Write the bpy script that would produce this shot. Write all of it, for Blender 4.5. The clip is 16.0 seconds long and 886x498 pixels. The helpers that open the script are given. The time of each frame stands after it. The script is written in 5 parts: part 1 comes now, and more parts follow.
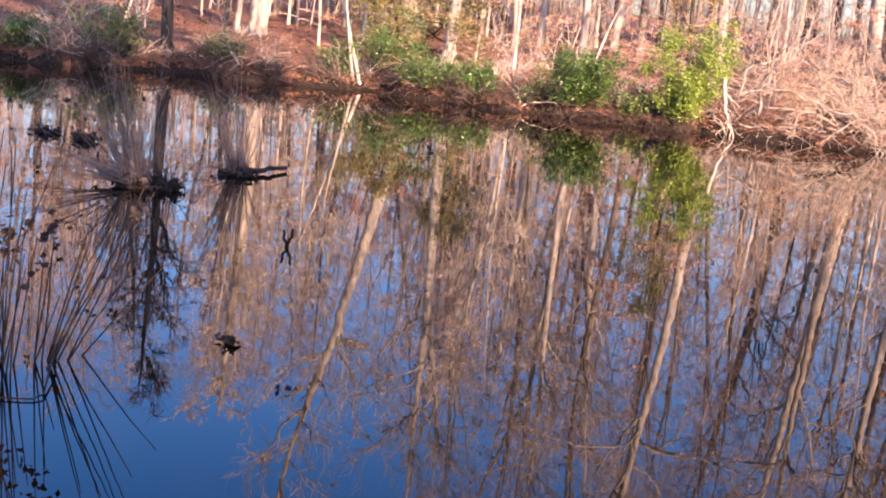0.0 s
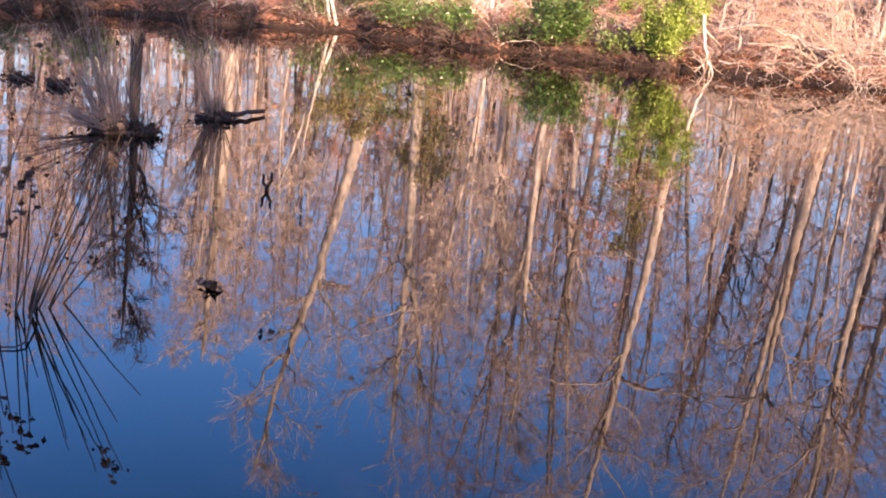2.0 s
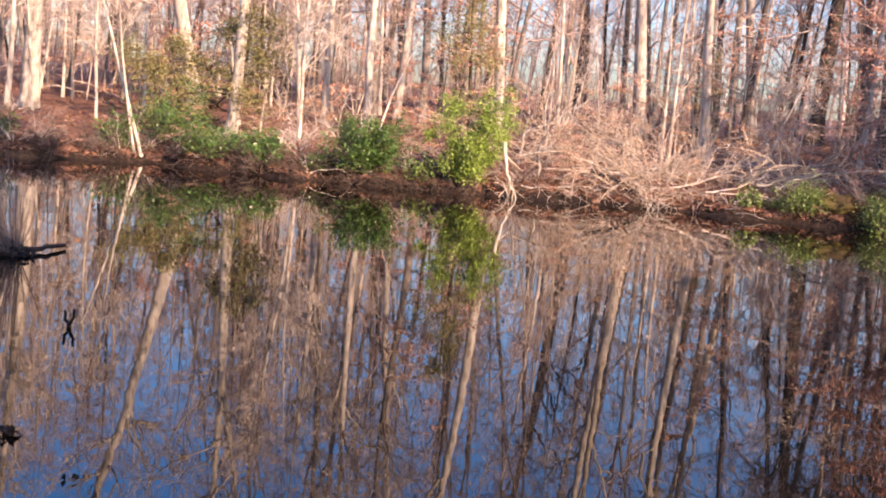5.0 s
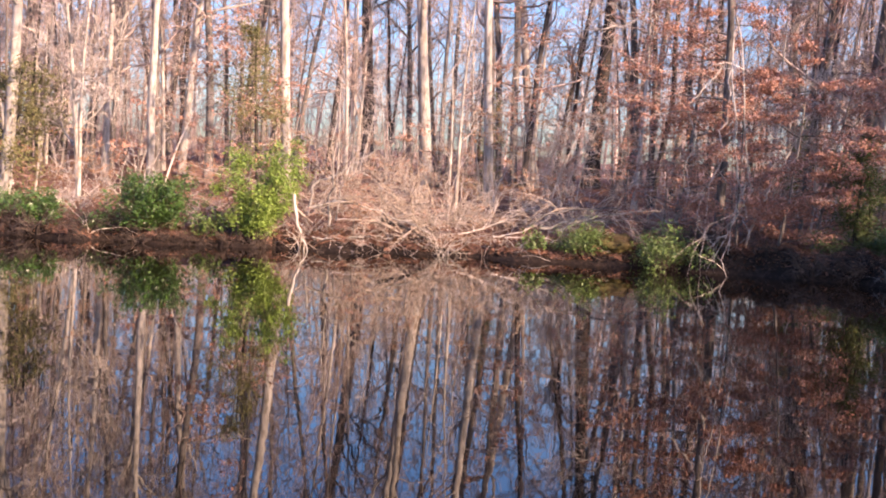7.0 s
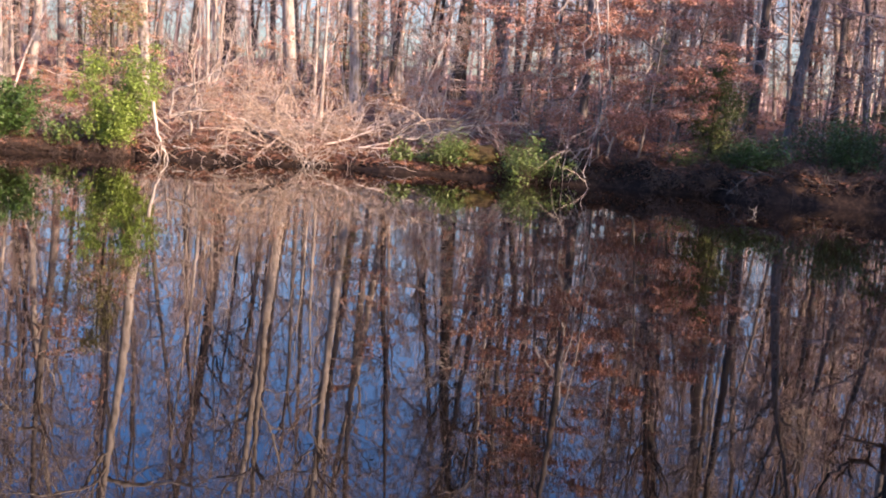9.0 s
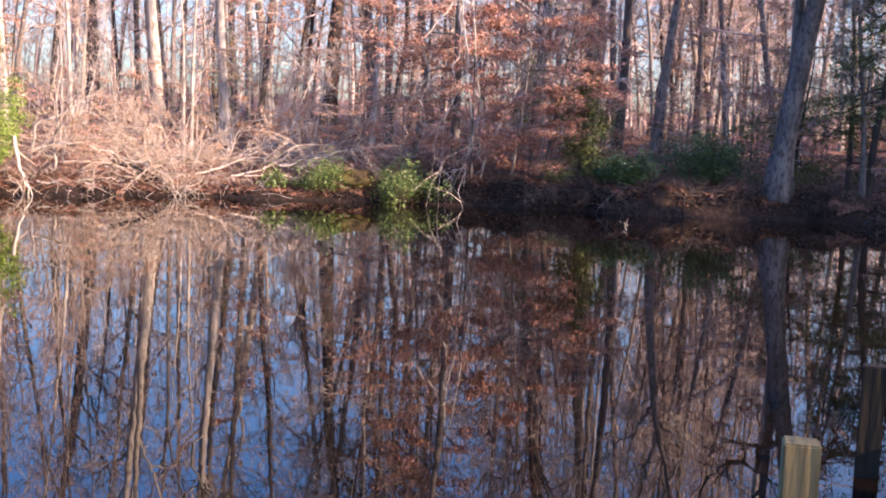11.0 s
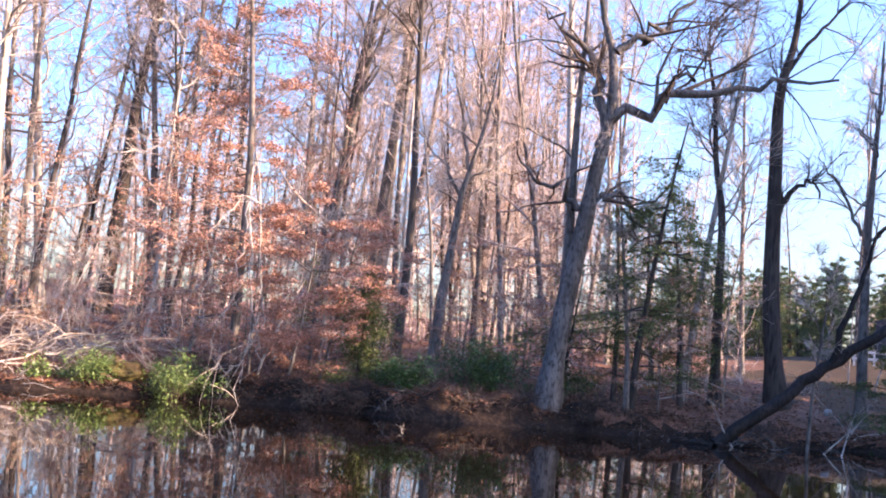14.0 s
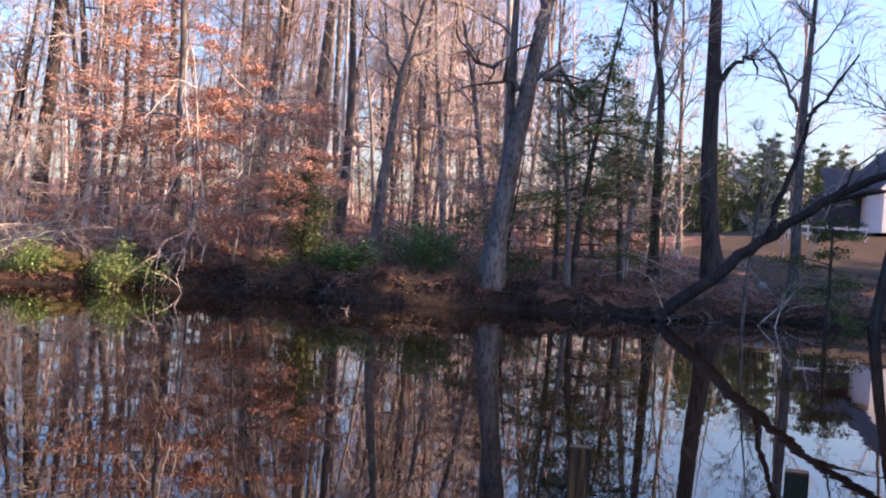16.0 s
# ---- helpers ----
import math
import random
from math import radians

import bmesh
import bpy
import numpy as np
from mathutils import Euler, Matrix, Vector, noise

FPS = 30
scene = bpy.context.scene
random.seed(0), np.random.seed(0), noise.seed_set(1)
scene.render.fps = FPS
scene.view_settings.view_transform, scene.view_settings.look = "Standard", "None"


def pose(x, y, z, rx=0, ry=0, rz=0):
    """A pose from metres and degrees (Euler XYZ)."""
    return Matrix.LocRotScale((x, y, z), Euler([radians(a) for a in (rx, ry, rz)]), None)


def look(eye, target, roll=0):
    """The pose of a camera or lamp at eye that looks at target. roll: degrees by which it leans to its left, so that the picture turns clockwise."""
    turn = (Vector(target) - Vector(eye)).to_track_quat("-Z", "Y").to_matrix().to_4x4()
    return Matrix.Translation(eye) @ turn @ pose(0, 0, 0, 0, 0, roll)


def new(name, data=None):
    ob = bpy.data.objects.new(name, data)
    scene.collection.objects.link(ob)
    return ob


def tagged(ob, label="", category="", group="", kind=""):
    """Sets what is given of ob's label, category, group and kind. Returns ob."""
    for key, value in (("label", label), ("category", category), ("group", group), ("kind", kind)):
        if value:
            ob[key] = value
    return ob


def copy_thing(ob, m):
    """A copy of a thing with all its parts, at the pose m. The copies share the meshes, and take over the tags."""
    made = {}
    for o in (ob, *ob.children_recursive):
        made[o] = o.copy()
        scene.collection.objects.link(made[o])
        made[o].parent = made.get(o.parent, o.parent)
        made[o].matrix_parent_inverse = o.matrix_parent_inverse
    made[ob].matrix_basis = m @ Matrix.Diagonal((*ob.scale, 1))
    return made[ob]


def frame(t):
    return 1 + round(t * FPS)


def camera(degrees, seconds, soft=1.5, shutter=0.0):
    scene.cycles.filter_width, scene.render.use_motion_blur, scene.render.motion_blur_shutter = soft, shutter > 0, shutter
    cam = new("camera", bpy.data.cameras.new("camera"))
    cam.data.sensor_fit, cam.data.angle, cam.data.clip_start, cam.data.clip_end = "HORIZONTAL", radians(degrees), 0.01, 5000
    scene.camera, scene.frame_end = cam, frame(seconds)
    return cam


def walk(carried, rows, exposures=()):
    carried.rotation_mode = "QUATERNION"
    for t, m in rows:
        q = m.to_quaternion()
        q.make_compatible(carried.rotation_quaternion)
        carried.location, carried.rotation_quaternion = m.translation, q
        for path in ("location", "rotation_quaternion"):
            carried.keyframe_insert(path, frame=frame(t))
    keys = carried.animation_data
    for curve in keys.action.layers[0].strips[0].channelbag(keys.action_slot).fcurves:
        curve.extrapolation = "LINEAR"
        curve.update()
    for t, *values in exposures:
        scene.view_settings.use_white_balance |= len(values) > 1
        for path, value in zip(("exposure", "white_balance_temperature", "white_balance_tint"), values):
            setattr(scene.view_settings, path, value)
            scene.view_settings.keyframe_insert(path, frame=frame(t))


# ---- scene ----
cam = camera(43.75, 16.0, soft=2.0)
PATH = [
    (0.0, pose(0, 0, 1.9, 78.84, -6.21, 1.54)),
    (0.5, pose(0, 0, 1.9, 76.26, -6.19, 1.56)),
    (1.0, pose(0, 0, 1.9, 74.18, -6.06, 1.90)),
    (1.5, pose(0, 0, 1.9, 74.90, -5.20, 1.40)),
    (2.0, pose(0, 0, 1.9, 75.92, -5.54, 0.37)),
    (2.5, pose(0, 0, 1.9, 76.53, -6.01, -0.73)),
    (3.0, pose(0, 0, 1.9, 77.92, -6.93, -2.79)),
    (5.5, pose(0, 0, 1.9, 84.50, -4.20, -12.45)),
    (6.0, pose(0, 0, 1.9, 85.45, -3.46, -16.08)),
    (6.5, pose(0, 0, 1.9, 86.16, -3.30, -18.51)),
    (7.0, pose(0, 0, 1.9, 86.85, -3.58, -20.46)),
    (7.5, pose(0, 0, 1.9, 86.02, -3.78, -22.22)),
    (8.0, pose(0, 0, 1.9, 85.32, -3.98, -23.86)),
    (8.5, pose(0, 0, 1.9, 83.88, -4.40, -25.83)),
    (9.0, pose(0, 0, 1.9, 82.70, -4.29, -27.39)),
    (11.5, pose(0, 0, 1.9, 85.22, -2.66, -35.25)),
    (12.0, pose(0, 0, 1.9, 86.69, -3.05, -36.73)),
    (12.5, pose(0, 0, 1.9, 89.07, -3.36, -39.41)),
    (13.0, pose(0, 0, 1.9, 90.89, -4.37, -40.83)),
    (13.5, pose(0, 0, 1.9, 94.03, -5.25, -43.68)),
    (14.0, pose(0, 0, 1.9, 95.43, -5.17, -45.31)),
    (14.5, pose(0, 0, 1.9, 96.53, -4.77, -46.42)),
    (15.0, pose(0, 0, 1.9, 94.74, -3.96, -47.59)),
    (15.5, pose(0, 0, 1.9, 91.48, -3.54, -47.87)),
    (16.0, pose(0, 0, 1.9, 89.56, -3.93, -48.28)),
]
walk(cam, PATH, [
    (0.0, 1.75, 7450, 37), (1.5, 2.0, 7600, 37), (3.0, 1.8, 7900, 37), (5.5, 1.4, 7150, 29), (9.0, 1.35, 6850, 30), (11.5, 1.8, 6650, 28),
    (13.0, 2.05, 6750, 26), (14.5, 2.0, 6750, 25), (16.0, 1.7, 6950, 28)])

# ---- world, sun ----
SUN_AZ, SUN_EL = 150.0, 22.0          # degrees clockwise from +y, and above the horizon
world = bpy.data.worlds.new("world")
scene.world = world
world.use_nodes = True
wn = world.node_tree.nodes
sky = wn.new("ShaderNodeTexSky")
sky.sky_type = "NISHITA"
sky.sun_disc = False
sky.sun_elevation = radians(SUN_EL)
sky.sun_rotation = radians(SUN_AZ)
sky.air_density, sky.dust_density, sky.ozone_density = 1.0, 1.2, 3.0
wn["Background"].inputs["Strength"].default_value = 0.10
sky_tint = wn.new("ShaderNodeHueSaturation")
sky_tint.inputs["Hue"].default_value = 0.507
# deeper blue away from the sun, paler and brighter towards its side; dimmer at the horizon than higher up
sky_dir = wn.new("ShaderNodeTexCoord")
sky_xyz = wn.new("ShaderNodeSeparateXYZ")
sky_dot = wn.new("ShaderNodeVectorMath")
sky_dot.operation = "DOT_PRODUCT"
sky_dot.inputs[1].default_value = (math.sin(radians(SUN_AZ)), math.cos(radians(SUN_AZ)), 0)
world.node_tree.links.new(sky_dir.outputs["Generated"], sky_xyz.inputs[0])
world.node_tree.links.new(sky_dir.outputs["Generated"], sky_dot.inputs[0])
for socket, low, high, away, near in (("Saturation", 1.15, 1.25, 1.12, 0.85), ("Value", 0.62, 1.7, 1.15, 1.1)):
    sky_ramp, sun_ramp, sky_mul = wn.new("ShaderNodeMapRange"), wn.new("ShaderNodeMapRange"), wn.new("ShaderNodeMath")
    sky_ramp.inputs["From Min"].default_value, sky_ramp.inputs["From Max"].default_value = 0.03, 0.40
    sky_ramp.inputs["To Min"].default_value, sky_ramp.inputs["To Max"].default_value = low, high
    sun_ramp.inputs["From Min"].default_value, sun_ramp.inputs["From Max"].default_value = -0.9, 0.7
    sun_ramp.inputs["To Min"].default_value, sun_ramp.inputs["To Max"].default_value = away, near
    sky_mul.operation = "MULTIPLY"
    world.node_tree.links.new(sky_xyz.outputs["Z"], sky_ramp.inputs["Value"])
    world.node_tree.links.new(sky_dot.outputs["Value"], sun_ramp.inputs["Value"])
    world.node_tree.links.new(sky_ramp.outputs[0], sky_mul.inputs[0])
    world.node_tree.links.new(sun_ramp.outputs[0], sky_mul.inputs[1])
    world.node_tree.links.new(sky_mul.outputs[0], sky_tint.inputs[socket])
world.node_tree.links.new(sky.outputs[0], sky_tint.inputs["Color"])
world.node_tree.links.new(sky_tint.outputs[0], wn["Background"].inputs[0])
sun_data = bpy.data.lights.new("sun", "SUN")
sun_data.energy, sun_data.angle, sun_data.color = 5.0, radians(0.6), (1.0, 0.77, 0.54)
sun = new("sun", sun_data)
s_az, s_el = radians(SUN_AZ), radians(SUN_EL)
sun.matrix_basis = look((math.sin(s_az) * 60 * math.cos(s_el), math.cos(s_az) * 60 * math.cos(s_el), 60 * math.sin(s_el)), (0, 0, 0))


# ---- materials ----
def material(name, base, rough=0.8, second=None, scale=3.0, fine=None, fine_scale=40.0, bump=0.3, bump_scale=None, stretch=(1, 1, 1), per_object=0.0, per_island=0.0, spec=0.12):
    """Two-scale procedural surface: base and second mixed by coarse noise, darkened or lightened by fine grain."""
    m = bpy.data.materials.new(name)
    m.use_nodes = True
    nt = m.node_tree
    n, l = nt.nodes, nt.links
    b = n["Principled BSDF"]
    b.inputs["Roughness"].default_value = rough
    b.inputs["Specular IOR Level"].default_value = spec
    tc = n.new("ShaderNodeTexCoord")
    mp = n.new("ShaderNodeMapping")
    mp.inputs["Scale"].default_value = stretch
    l.new(tc.outputs["Object"], mp.inputs["Vector"])
    coarse = n.new("ShaderNodeTexNoise")
    coarse.inputs["Scale"].default_value = scale
    coarse.inputs["Detail"].default_value = 5
    l.new(mp.outputs[0], coarse.inputs["Vector"])
    ramp = n.new("ShaderNodeMapRange")
    ramp.inputs["From Min"].default_value, ramp.inputs["From Max"].default_value = 0.36, 0.64
    l.new(coarse.outputs["Fac"], ramp.inputs["Value"])
    mix = n.new("ShaderNodeMix")
    mix.data_type = "RGBA"
    mix.inputs["A"].default_value = (*base, 1)
    mix.inputs["B"].default_value = (*(second or [c * 0.7 for c in base]), 1)
    l.new(ramp.outputs[0], mix.inputs["Factor"])
    grain = n.new("ShaderNodeTexNoise")
    grain.inputs["Scale"].default_value = fine_scale
    grain.inputs["Detail"].default_value = 4
    l.new(mp.outputs[0], grain.inputs["Vector"])
    mix2 = n.new("ShaderNodeMix")
    mix2.data_type = "RGBA"
    mix2.blend_type = "MIX"
    mix2.inputs["B"].default_value = (*(fine or [c * 0.5 for c in base]), 1)
    gr = n.new("ShaderNodeMapRange")
    gr.inputs["From Min"].default_value, gr.inputs["From Max"].default_value = 0.45, 0.7
    l.new(grain.outputs["Fac"], gr.inputs["Value"])
    l.new(gr.outputs[0], mix2.inputs["Factor"])
    l.new(mix.outputs["Result"], mix2.inputs["A"])
    out = mix2.outputs["Result"]
    for amount, node, socket in ((per_object, "ShaderNodeObjectInfo", "Random"), (per_island, "ShaderNodeNewGeometry", "Random Per Island")):
        if amount:
            info = n.new(node)
            hsv = n.new("ShaderNodeHueSaturation")
            mr = n.new("ShaderNodeMapRange")
            mr.inputs["To Min"].default_value, mr.inputs["To Max"].default_value = 1 - amount, 1 + amount
            l.new(info.outputs[socket], mr.inputs["Value"])
            l.new(mr.outputs[0], hsv.inputs["Value"])
            l.new(out, hsv.inputs["Color"])
            out = hsv.outputs["Color"]
    l.new(out, b.inputs["Base Color"])
    bp = n.new("ShaderNodeBump")
    bp.inputs["Strength"].default_value = bump
    bp.inputs["Distance"].default_value = 0.03
    bn = grain
    if bump_scale:
        bn = n.new("ShaderNodeTexNoise")
        bn.inputs["Scale"].default_value = bump_scale
        bn.inputs["Detail"].default_value = 6
        l.new(mp.outputs[0], bn.inputs["Vector"])
    l.new(bn.outputs["Fac"], bp.inputs["Height"])
    l.new(bp.outputs[0], b.inputs["Normal"])
    return m


BARK_PALE = material("bark_pale", (0.50, 0.455, 0.40), 0.85, (0.36, 0.325, 0.28), 1.2, (0.18, 0.155, 0.125), 9, 0.5, 12, (1, 1, 0.25), per_object=0.12)
BARK_GREY = material("bark_grey", (0.22, 0.195, 0.175), 0.9, (0.125, 0.112, 0.10), 1.6, (0.06, 0.052, 0.045), 11, 0.8, 14, (1, 1, 0.33), per_object=0.15)
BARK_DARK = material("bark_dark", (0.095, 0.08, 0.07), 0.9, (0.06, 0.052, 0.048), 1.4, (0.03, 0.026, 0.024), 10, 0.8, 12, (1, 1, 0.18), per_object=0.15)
# near-black bark of the fallen trunk
BARK_BLACK = material("bark_black", (0.036, 0.031, 0.029), 0.85, (0.022, 0.02, 0.019), 2.5, (0.012, 0.011, 0.011), 14, 0.9, 16, (1, 1, 0.4))
BARK_OAK = material("bark_oak", (0.19, 0.172, 0.16), 0.9, (0.085, 0.078, 0.072), 2.2, (0.04, 0.036, 0.033), 13, 1.0, 15, (1, 1, 0.42), per_object=0.1)
TWIG_TAN = material("twig_tan", (0.53, 0.47, 0.415), 0.8, (0.41, 0.355, 0.31), 1.0, (0.26, 0.20, 0.16), 12, 0.2, per_object=0.2, per_island=0.3)
TWIG_BROWN = material("twig_brown", (0.50, 0.395, 0.35), 0.8, (0.38, 0.295, 0.26), 1.0, (0.24, 0.18, 0.155), 12, 0.2, per_object=0.2, per_island=0.3)
TWIG_BLEACHED = material("twig_bleached", (0.47, 0.385, 0.31), 0.8, (0.35, 0.28, 0.22), 1.0, (0.24, 0.18, 0.13), 12, 0.2, per_object=0.15, per_island=0.3)
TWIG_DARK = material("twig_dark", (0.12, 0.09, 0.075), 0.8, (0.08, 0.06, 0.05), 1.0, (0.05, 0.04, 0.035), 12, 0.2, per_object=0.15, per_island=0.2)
LEAF_RUST = material("leaf_rust", (0.40, 0.205, 0.15), 0.6, (0.46, 0.265, 0.195), 2.0, (0.27, 0.115, 0.07), 25, 0.1, per_island=0.35)
LEAF_TAN = material("leaf_tan", (0.46, 0.27, 0.15), 0.6, (0.36, 0.19, 0.10), 2.0, (0.26, 0.13, 0.07), 25, 0.1, per_island=0.35)
LEAF_FALLEN = material("leaf_fallen", (0.21, 0.12, 0.078), 0.7, (0.15, 0.08, 0.05), 2.0, (0.10, 0.055, 0.034), 25, 0.1, per_island=0.4)
LEAF_GROUND = material("leaf_ground", (0.27, 0.145, 0.098), 0.7, (0.20, 0.10, 0.068), 2.0, (0.13, 0.062, 0.042), 25, 0.1, per_island=0.4)
LITTER = material("leaf_litter", (0.16, 0.08, 0.055), 0.9, (0.07, 0.036, 0.026), 1.3, (0.27, 0.15, 0.10), 14, 0.9, 18)
LEAF_HOLLY = material("leaf_holly", (0.23, 0.34, 0.06), 0.45, (0.17, 0.26, 0.05), 2.0, (0.10, 0.15, 0.03), 20, 0.1, per_island=0.35, spec=0.4)
LEAF_GREEN = material("leaf_green", (0.15, 0.225, 0.055), 0.45, (0.10, 0.16, 0.04), 2.0, (0.055, 0.09, 0.02), 20, 0.1, per_island=0.35, spec=0.4)
LEAF_LAUREL = material("leaf_laurel", (0.075, 0.16, 0.03), 0.35, (0.045, 0.10, 0.02), 2.0, (0.03, 0.06, 0.015), 20, 0.1, per_island=0.4, spec=0.5)
NEEDLES = material("needles", (0.15, 0.18, 0.065), 0.6, (0.10, 0.13, 0.045), 1.0, (0.04, 0.06, 0.025), 20, 0.1, per_island=0.4)
CEDAR = material("cedar_needles", (0.26, 0.24, 0.11), 0.6, (0.19, 0.18, 0.08), 1.0, (0.08, 0.085, 0.035), 20, 0.1, per_island=0.4)
# bank mud, with the shade under the bank put into its near-black colour
MUD_SHADED = material("mud_bank_shaded", (0.022, 0.015, 0.012), 0.9, (0.012, 0.009, 0.008), 1.5, (0.045, 0.03, 0.022), 9, 0.8, 10)
WET_LEAF = material("wet_leaf", (0.014, 0.011, 0.009), 0.6, (0.022, 0.017, 0.013), 8.0, (0.008, 0.006, 0.005), 40, 0.2)
REED_DARK = material("reed_dark", (0.03, 0.024, 0.022), 0.7, (0.05, 0.04, 0.036), 2.0, (0.015, 0.012, 0.012), 30, 0.1, per_island=0.3)
REED_GREY = material("reed_grey", (0.20, 0.165, 0.16), 0.7, (0.13, 0.105, 0.10), 2.0, (0.09, 0.075, 0.07), 30, 0.1, per_island=0.35)
POST_WOOD = material("post_wood", (0.26, 0.21, 0.10), 0.8, (0.18, 0.15, 0.075), 2.0, (0.11, 0.09, 0.05), 20, 0.5, 25, (1, 1, 0.1))
# wet post wood, darkened further by the shade of its front face
POST_WET_SHADED = material("post_wet_shaded", (0.034, 0.029, 0.02), 0.7, (0.022, 0.019, 0.014), 2.0, (0.03, 0.025, 0.018), 20, 0.5, 25, (1, 1, 0.1))
WHITE_PAINT = material("white_paint", (0.78, 0.78, 0.76), 0.6, (0.72, 0.72, 0.71), 1.0, (0.66, 0.66, 0.65), 8, 0.1)
ROOF_SHINGLE = material("roof_shingle", (0.10, 0.095, 0.10), 0.9, (0.075, 0.07, 0.075), 1.0, (0.05, 0.05, 0.05), 12, 0.4)
GLASS_DARK = material("window_glass", (0.02, 0.022, 0.025), 0.08, (0.02, 0.022, 0.025), 1.0, (0.02, 0.02, 0.02), 5, 0.0, spec=0.6)
MOSS = material("moss", (0.10, 0.088, 0.032), 0.95, (0.05, 0.036, 0.02), 3.0, (0.03, 0.022, 0.014), 18, 0.9, 22)
# lawn colour kept dark in place of cast shade
LAWN_SHADED = material("lawn", (0.062, 0.048, 0.03), 0.95, (0.075, 0.045, 0.032), 0.35, (0.04, 0.034, 0.02), 9, 0.8, 14)
PINE_FAR = material("pine_needles", (0.19, 0.25, 0.13), 0.7, (0.15, 0.19, 0.095), 1.0, (0.10, 0.13, 0.065), 6, 0.1, per_object=0.2, per_island=0.35)
STONE = material("pale_stone", (0.42, 0.40, 0.38), 0.8, (0.34, 0.32, 0.30), 3.0, (0.25, 0.24, 0.22), 20, 0.4)

WATER = bpy.data.materials.new("pond_water")
WATER.use_nodes = True
wt = WATER.node_tree
wb = wt.nodes["Principled BSDF"]
wb.inputs["Base Color"].default_value = (0.006, 0.004, 0.0028, 1)
wb.inputs["Roughness"].default_value = 0.006
wb.inputs["IOR"].default_value = 1.35
w_tc = wt.nodes.new("ShaderNodeTexCoord")
w_heights = []
for w_scale, w_stretch in ((1.1, (1, 1, 1)), (5.5, (1, 1, 1))):
    w_map = wt.nodes.new("ShaderNodeMapping")
    w_map.inputs["Scale"].default_value = w_stretch
    w_noise = wt.nodes.new("ShaderNodeTexNoise")
    w_noise.inputs["Scale"].default_value = w_scale
    w_noise.inputs["Detail"].default_value = 2
    wt.links.new(w_tc.outputs["Object"], w_map.inputs["Vector"])
    wt.links.new(w_map.outputs[0], w_noise.inputs["Vector"])
    w_heights.append(w_noise)
w_add = wt.nodes.new("ShaderNodeMath")
w_add.operation = "MULTIPLY_ADD"
w_add.inputs[1].default_value = 0.10
wt.links.new(w_heights[1].outputs["Fac"], w_add.inputs[0])
wt.links.new(w_heights[0].outputs["Fac"], w_add.inputs[2])
w_bump = wt.nodes.new("ShaderNodeBump")
w_bump.inputs["Strength"].default_value = 0.15
w_bump.inputs["Distance"].default_value = 0.012
wt.links.new(w_add.outputs[0], w_bump.inputs["Height"])
wt.links.new(w_bump.outputs[0], wb.inputs["Normal"])


# ---- mesh builders ----
def mesh_of(name, verts, faces, mat, smooth=True):
    me = bpy.data.meshes.new(name)
    verts = np.asarray(verts, float)
    faces = np.asarray(faces, int)
    k = faces.shape[1]
    me.vertices.add(len(verts))
    me.vertices.foreach_set("co", verts.ravel())
    me.loops.add(faces.size)
    me.loops.foreach_set("vertex_index", faces.ravel())
    me.polygons.add(len(faces))
    me.polygons.foreach_set("loop_start", np.arange(0, faces.size, k))
    me.polygons.foreach_set("loop_total", np.full(len(faces), k))
    me.polygons.foreach_set("use_smooth", np.full(len(faces), smooth))
    me.update(calc_edges=True)
    me.validate()
    me.materials.append(mat)
    return me


def part(name, mesh, parent, label=""):
    ob = new(name, mesh)
    ob.parent = parent
    if label:
        tagged(ob, label)
    return ob


def bm_mesh(name, bm, mat, smooth=False):
    me = bpy.data.meshes.new(name)
    bm.to_mesh(me)
    bm.free()
    for p in me.polygons:
        p.use_smooth = smooth
    me.materials.append(mat)
    return me


def box_bm(size, bevel=0.0, at=(0, 0, 0), turn=None):
    bm = bmesh.new()
    bmesh.ops.create_cube(bm, size=1)
    bmesh.ops.scale(bm, vec=size, verts=bm.verts)
    if bevel:
        bmesh.ops.bevel(bm, geom=bm.edges[:], offset=bevel, segments=2, affect="EDGES")
    m = Matrix.Translation(at) @ (turn or Matrix.Identity(4))
    bmesh.ops.transform(bm, matrix=m, verts=bm.verts)
    return bm


def skin(branches, sides):
    """Tubes along branches (points n x 3, radii n), all with the same number of points and sides."""
    if not branches:
        return np.zeros((0, 3)), np.zeros((0, 4), int)
    pts = np.array([b[0] for b in branches])
    rad = np.array([b[1] for b in branches])
    nb, n, _ = pts.shape
    tan = np.gradient(pts, axis=1)
    tan /= np.linalg.norm(tan, axis=2, keepdims=True) + 1e-9
    mean = tan.mean(1)
    ref = np.where(np.abs(mean[:, 2:3]) > 0.7, np.array([[1.0, 0, 0]]), np.array([[0, 0, 1.0]]))
    e1 = np.cross(tan, ref[:, None, :])
    e1 /= np.linalg.norm(e1, axis=2, keepdims=True) + 1e-9
    e2 = np.cross(tan, e1)
    a = np.arange(sides) * 2 * np.pi / sides
    ring = np.cos(a)[:, None] * e1[:, :, None, :] + np.sin(a)[:, None] * e2[:, :, None, :]
    v = pts[:, :, None, :] + rad[:, :, None, None] * ring
    i, j, k = np.meshgrid(np.arange(nb), np.arange(n - 1), np.arange(sides), indexing="ij")
    k2 = (k + 1) % sides
    first = i * n * sides
    f = np.stack([first + j * sides + k, first + j * sides + k2, first + (j + 1) * sides + k2, first + (j + 1) * sides + k], -1)
    return v.reshape(-1, 3), f.reshape(-1, 4)


def joined(pieces):
    vs, fs, o = [], [], 0
    for v, f in pieces:
        if len(v):
            vs.append(v), fs.append(f + o)
            o += len(v)
    return np.concatenate(vs), np.concatenate(fs)


